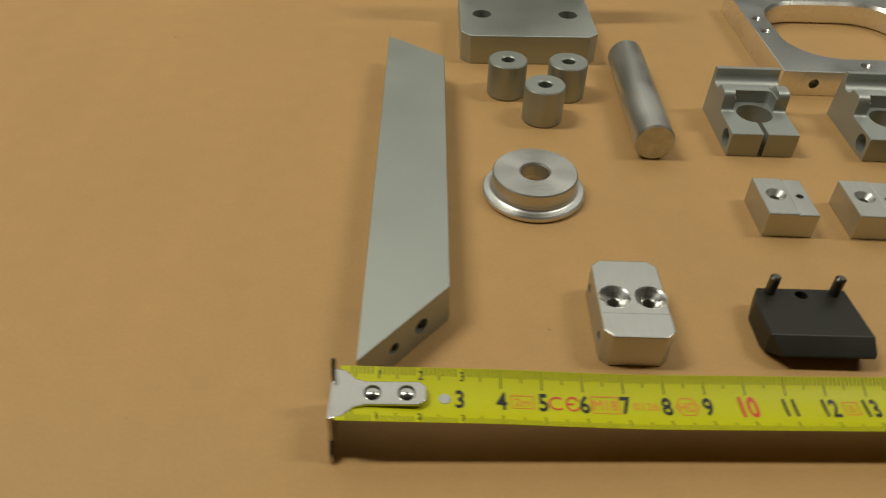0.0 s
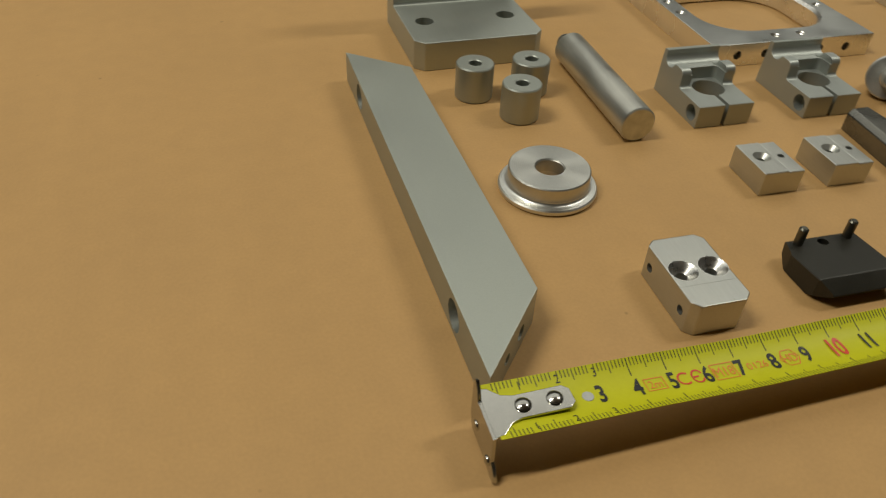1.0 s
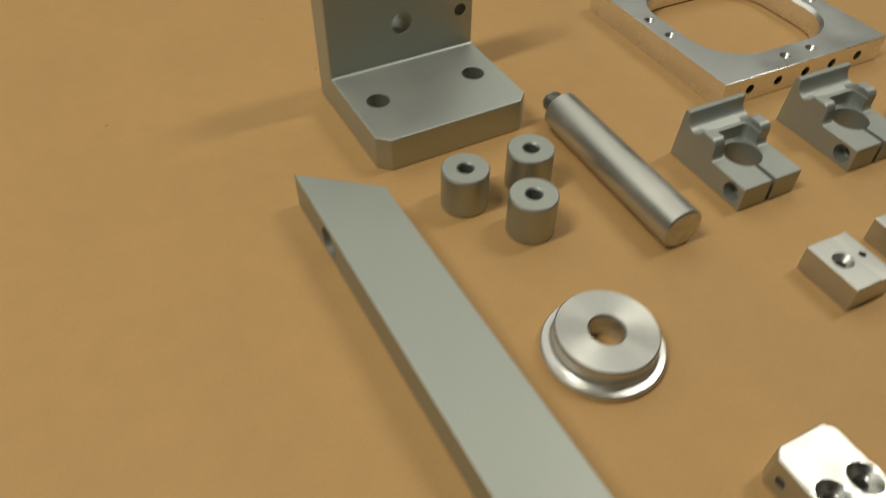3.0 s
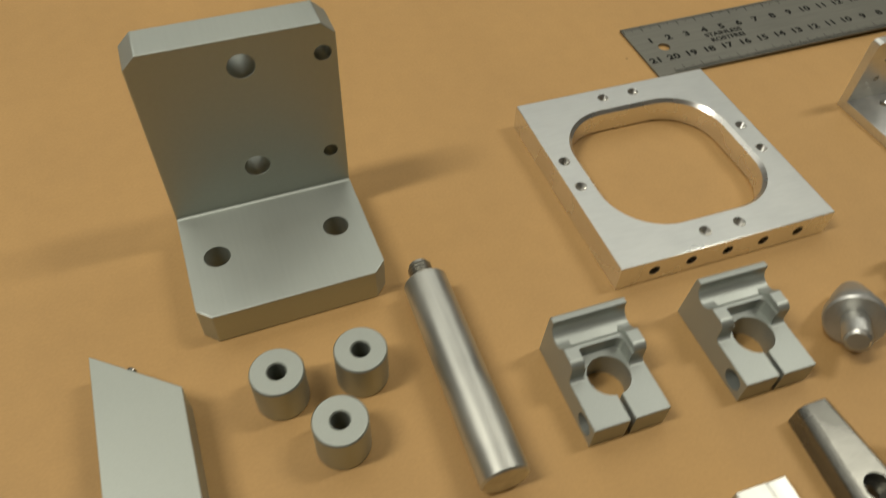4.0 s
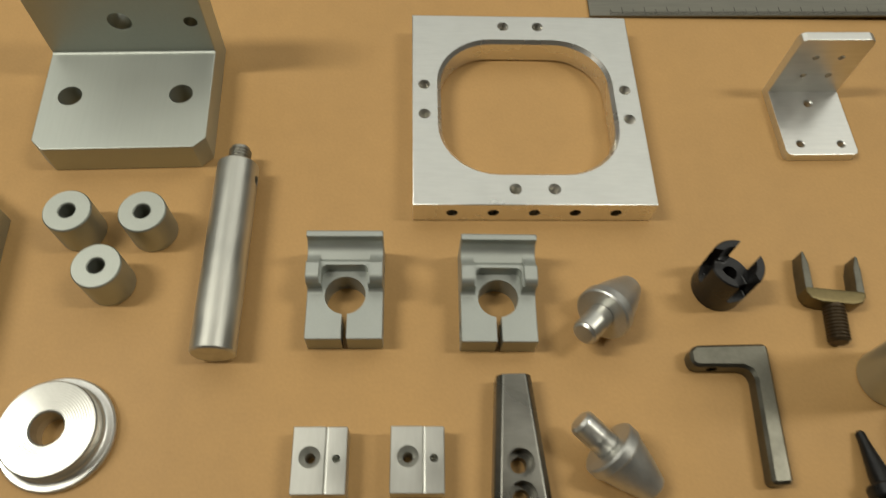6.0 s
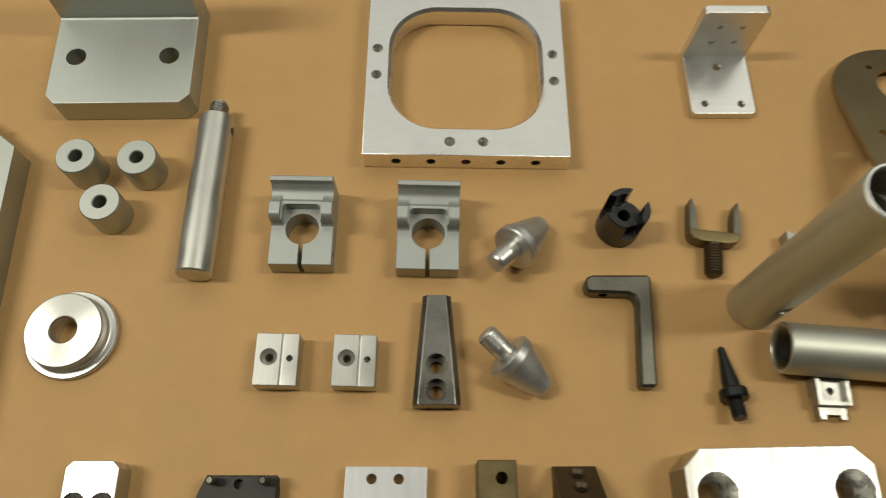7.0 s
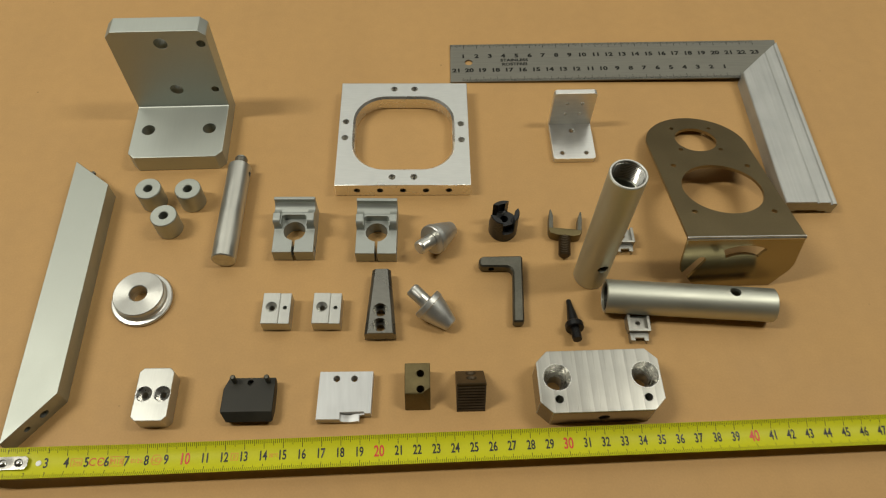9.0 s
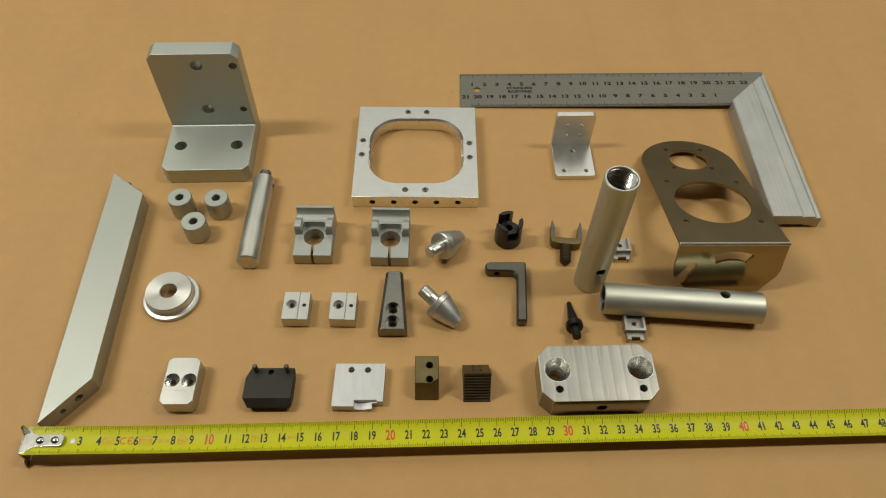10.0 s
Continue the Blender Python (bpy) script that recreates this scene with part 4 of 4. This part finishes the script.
long_bar()
large_bracket()
frame_plate()
spacers()
threaded_rod()
flanged_disc()
shaft_clamp()
small_blocks()
tapered_wedge()
cone_screw(235.2, 131.0, 44, "bright turned cone screw lying with its stem raised", 20)
cone_screw(230.5, 82.8, -41, "bright turned cone screw lying with its threaded stem raised", 0)
castle_nut()
fork_bolt()
bent_key()
black_pin()
spring_clip(350.6, 59.2, -3)
spring_clip(352.8, 120.0, -1)
tube("standing_tube", pose(0.3290, 0.1056, 0, -0.6, 1.6, 30), "grey anodised tube standing on end with a threaded mouth", 22.6, (-0.32, -0.95, 0))
tube("lying_tube", pose(0.4311, 0.0757, 0.0100, 0, 0, -5.9) @ pose(0, 0, 0, 0, -90, 0), "grey anodised tube lying down with a drilled hole", 24.5, (1, 0.25, 0))
sheet_bracket()
small_bracket()
try_square()
twin_hole_block()
black_block()
notched_plate()
bronze_bracket()
serrated_jaw()
clamping_plate()
tape_measure()
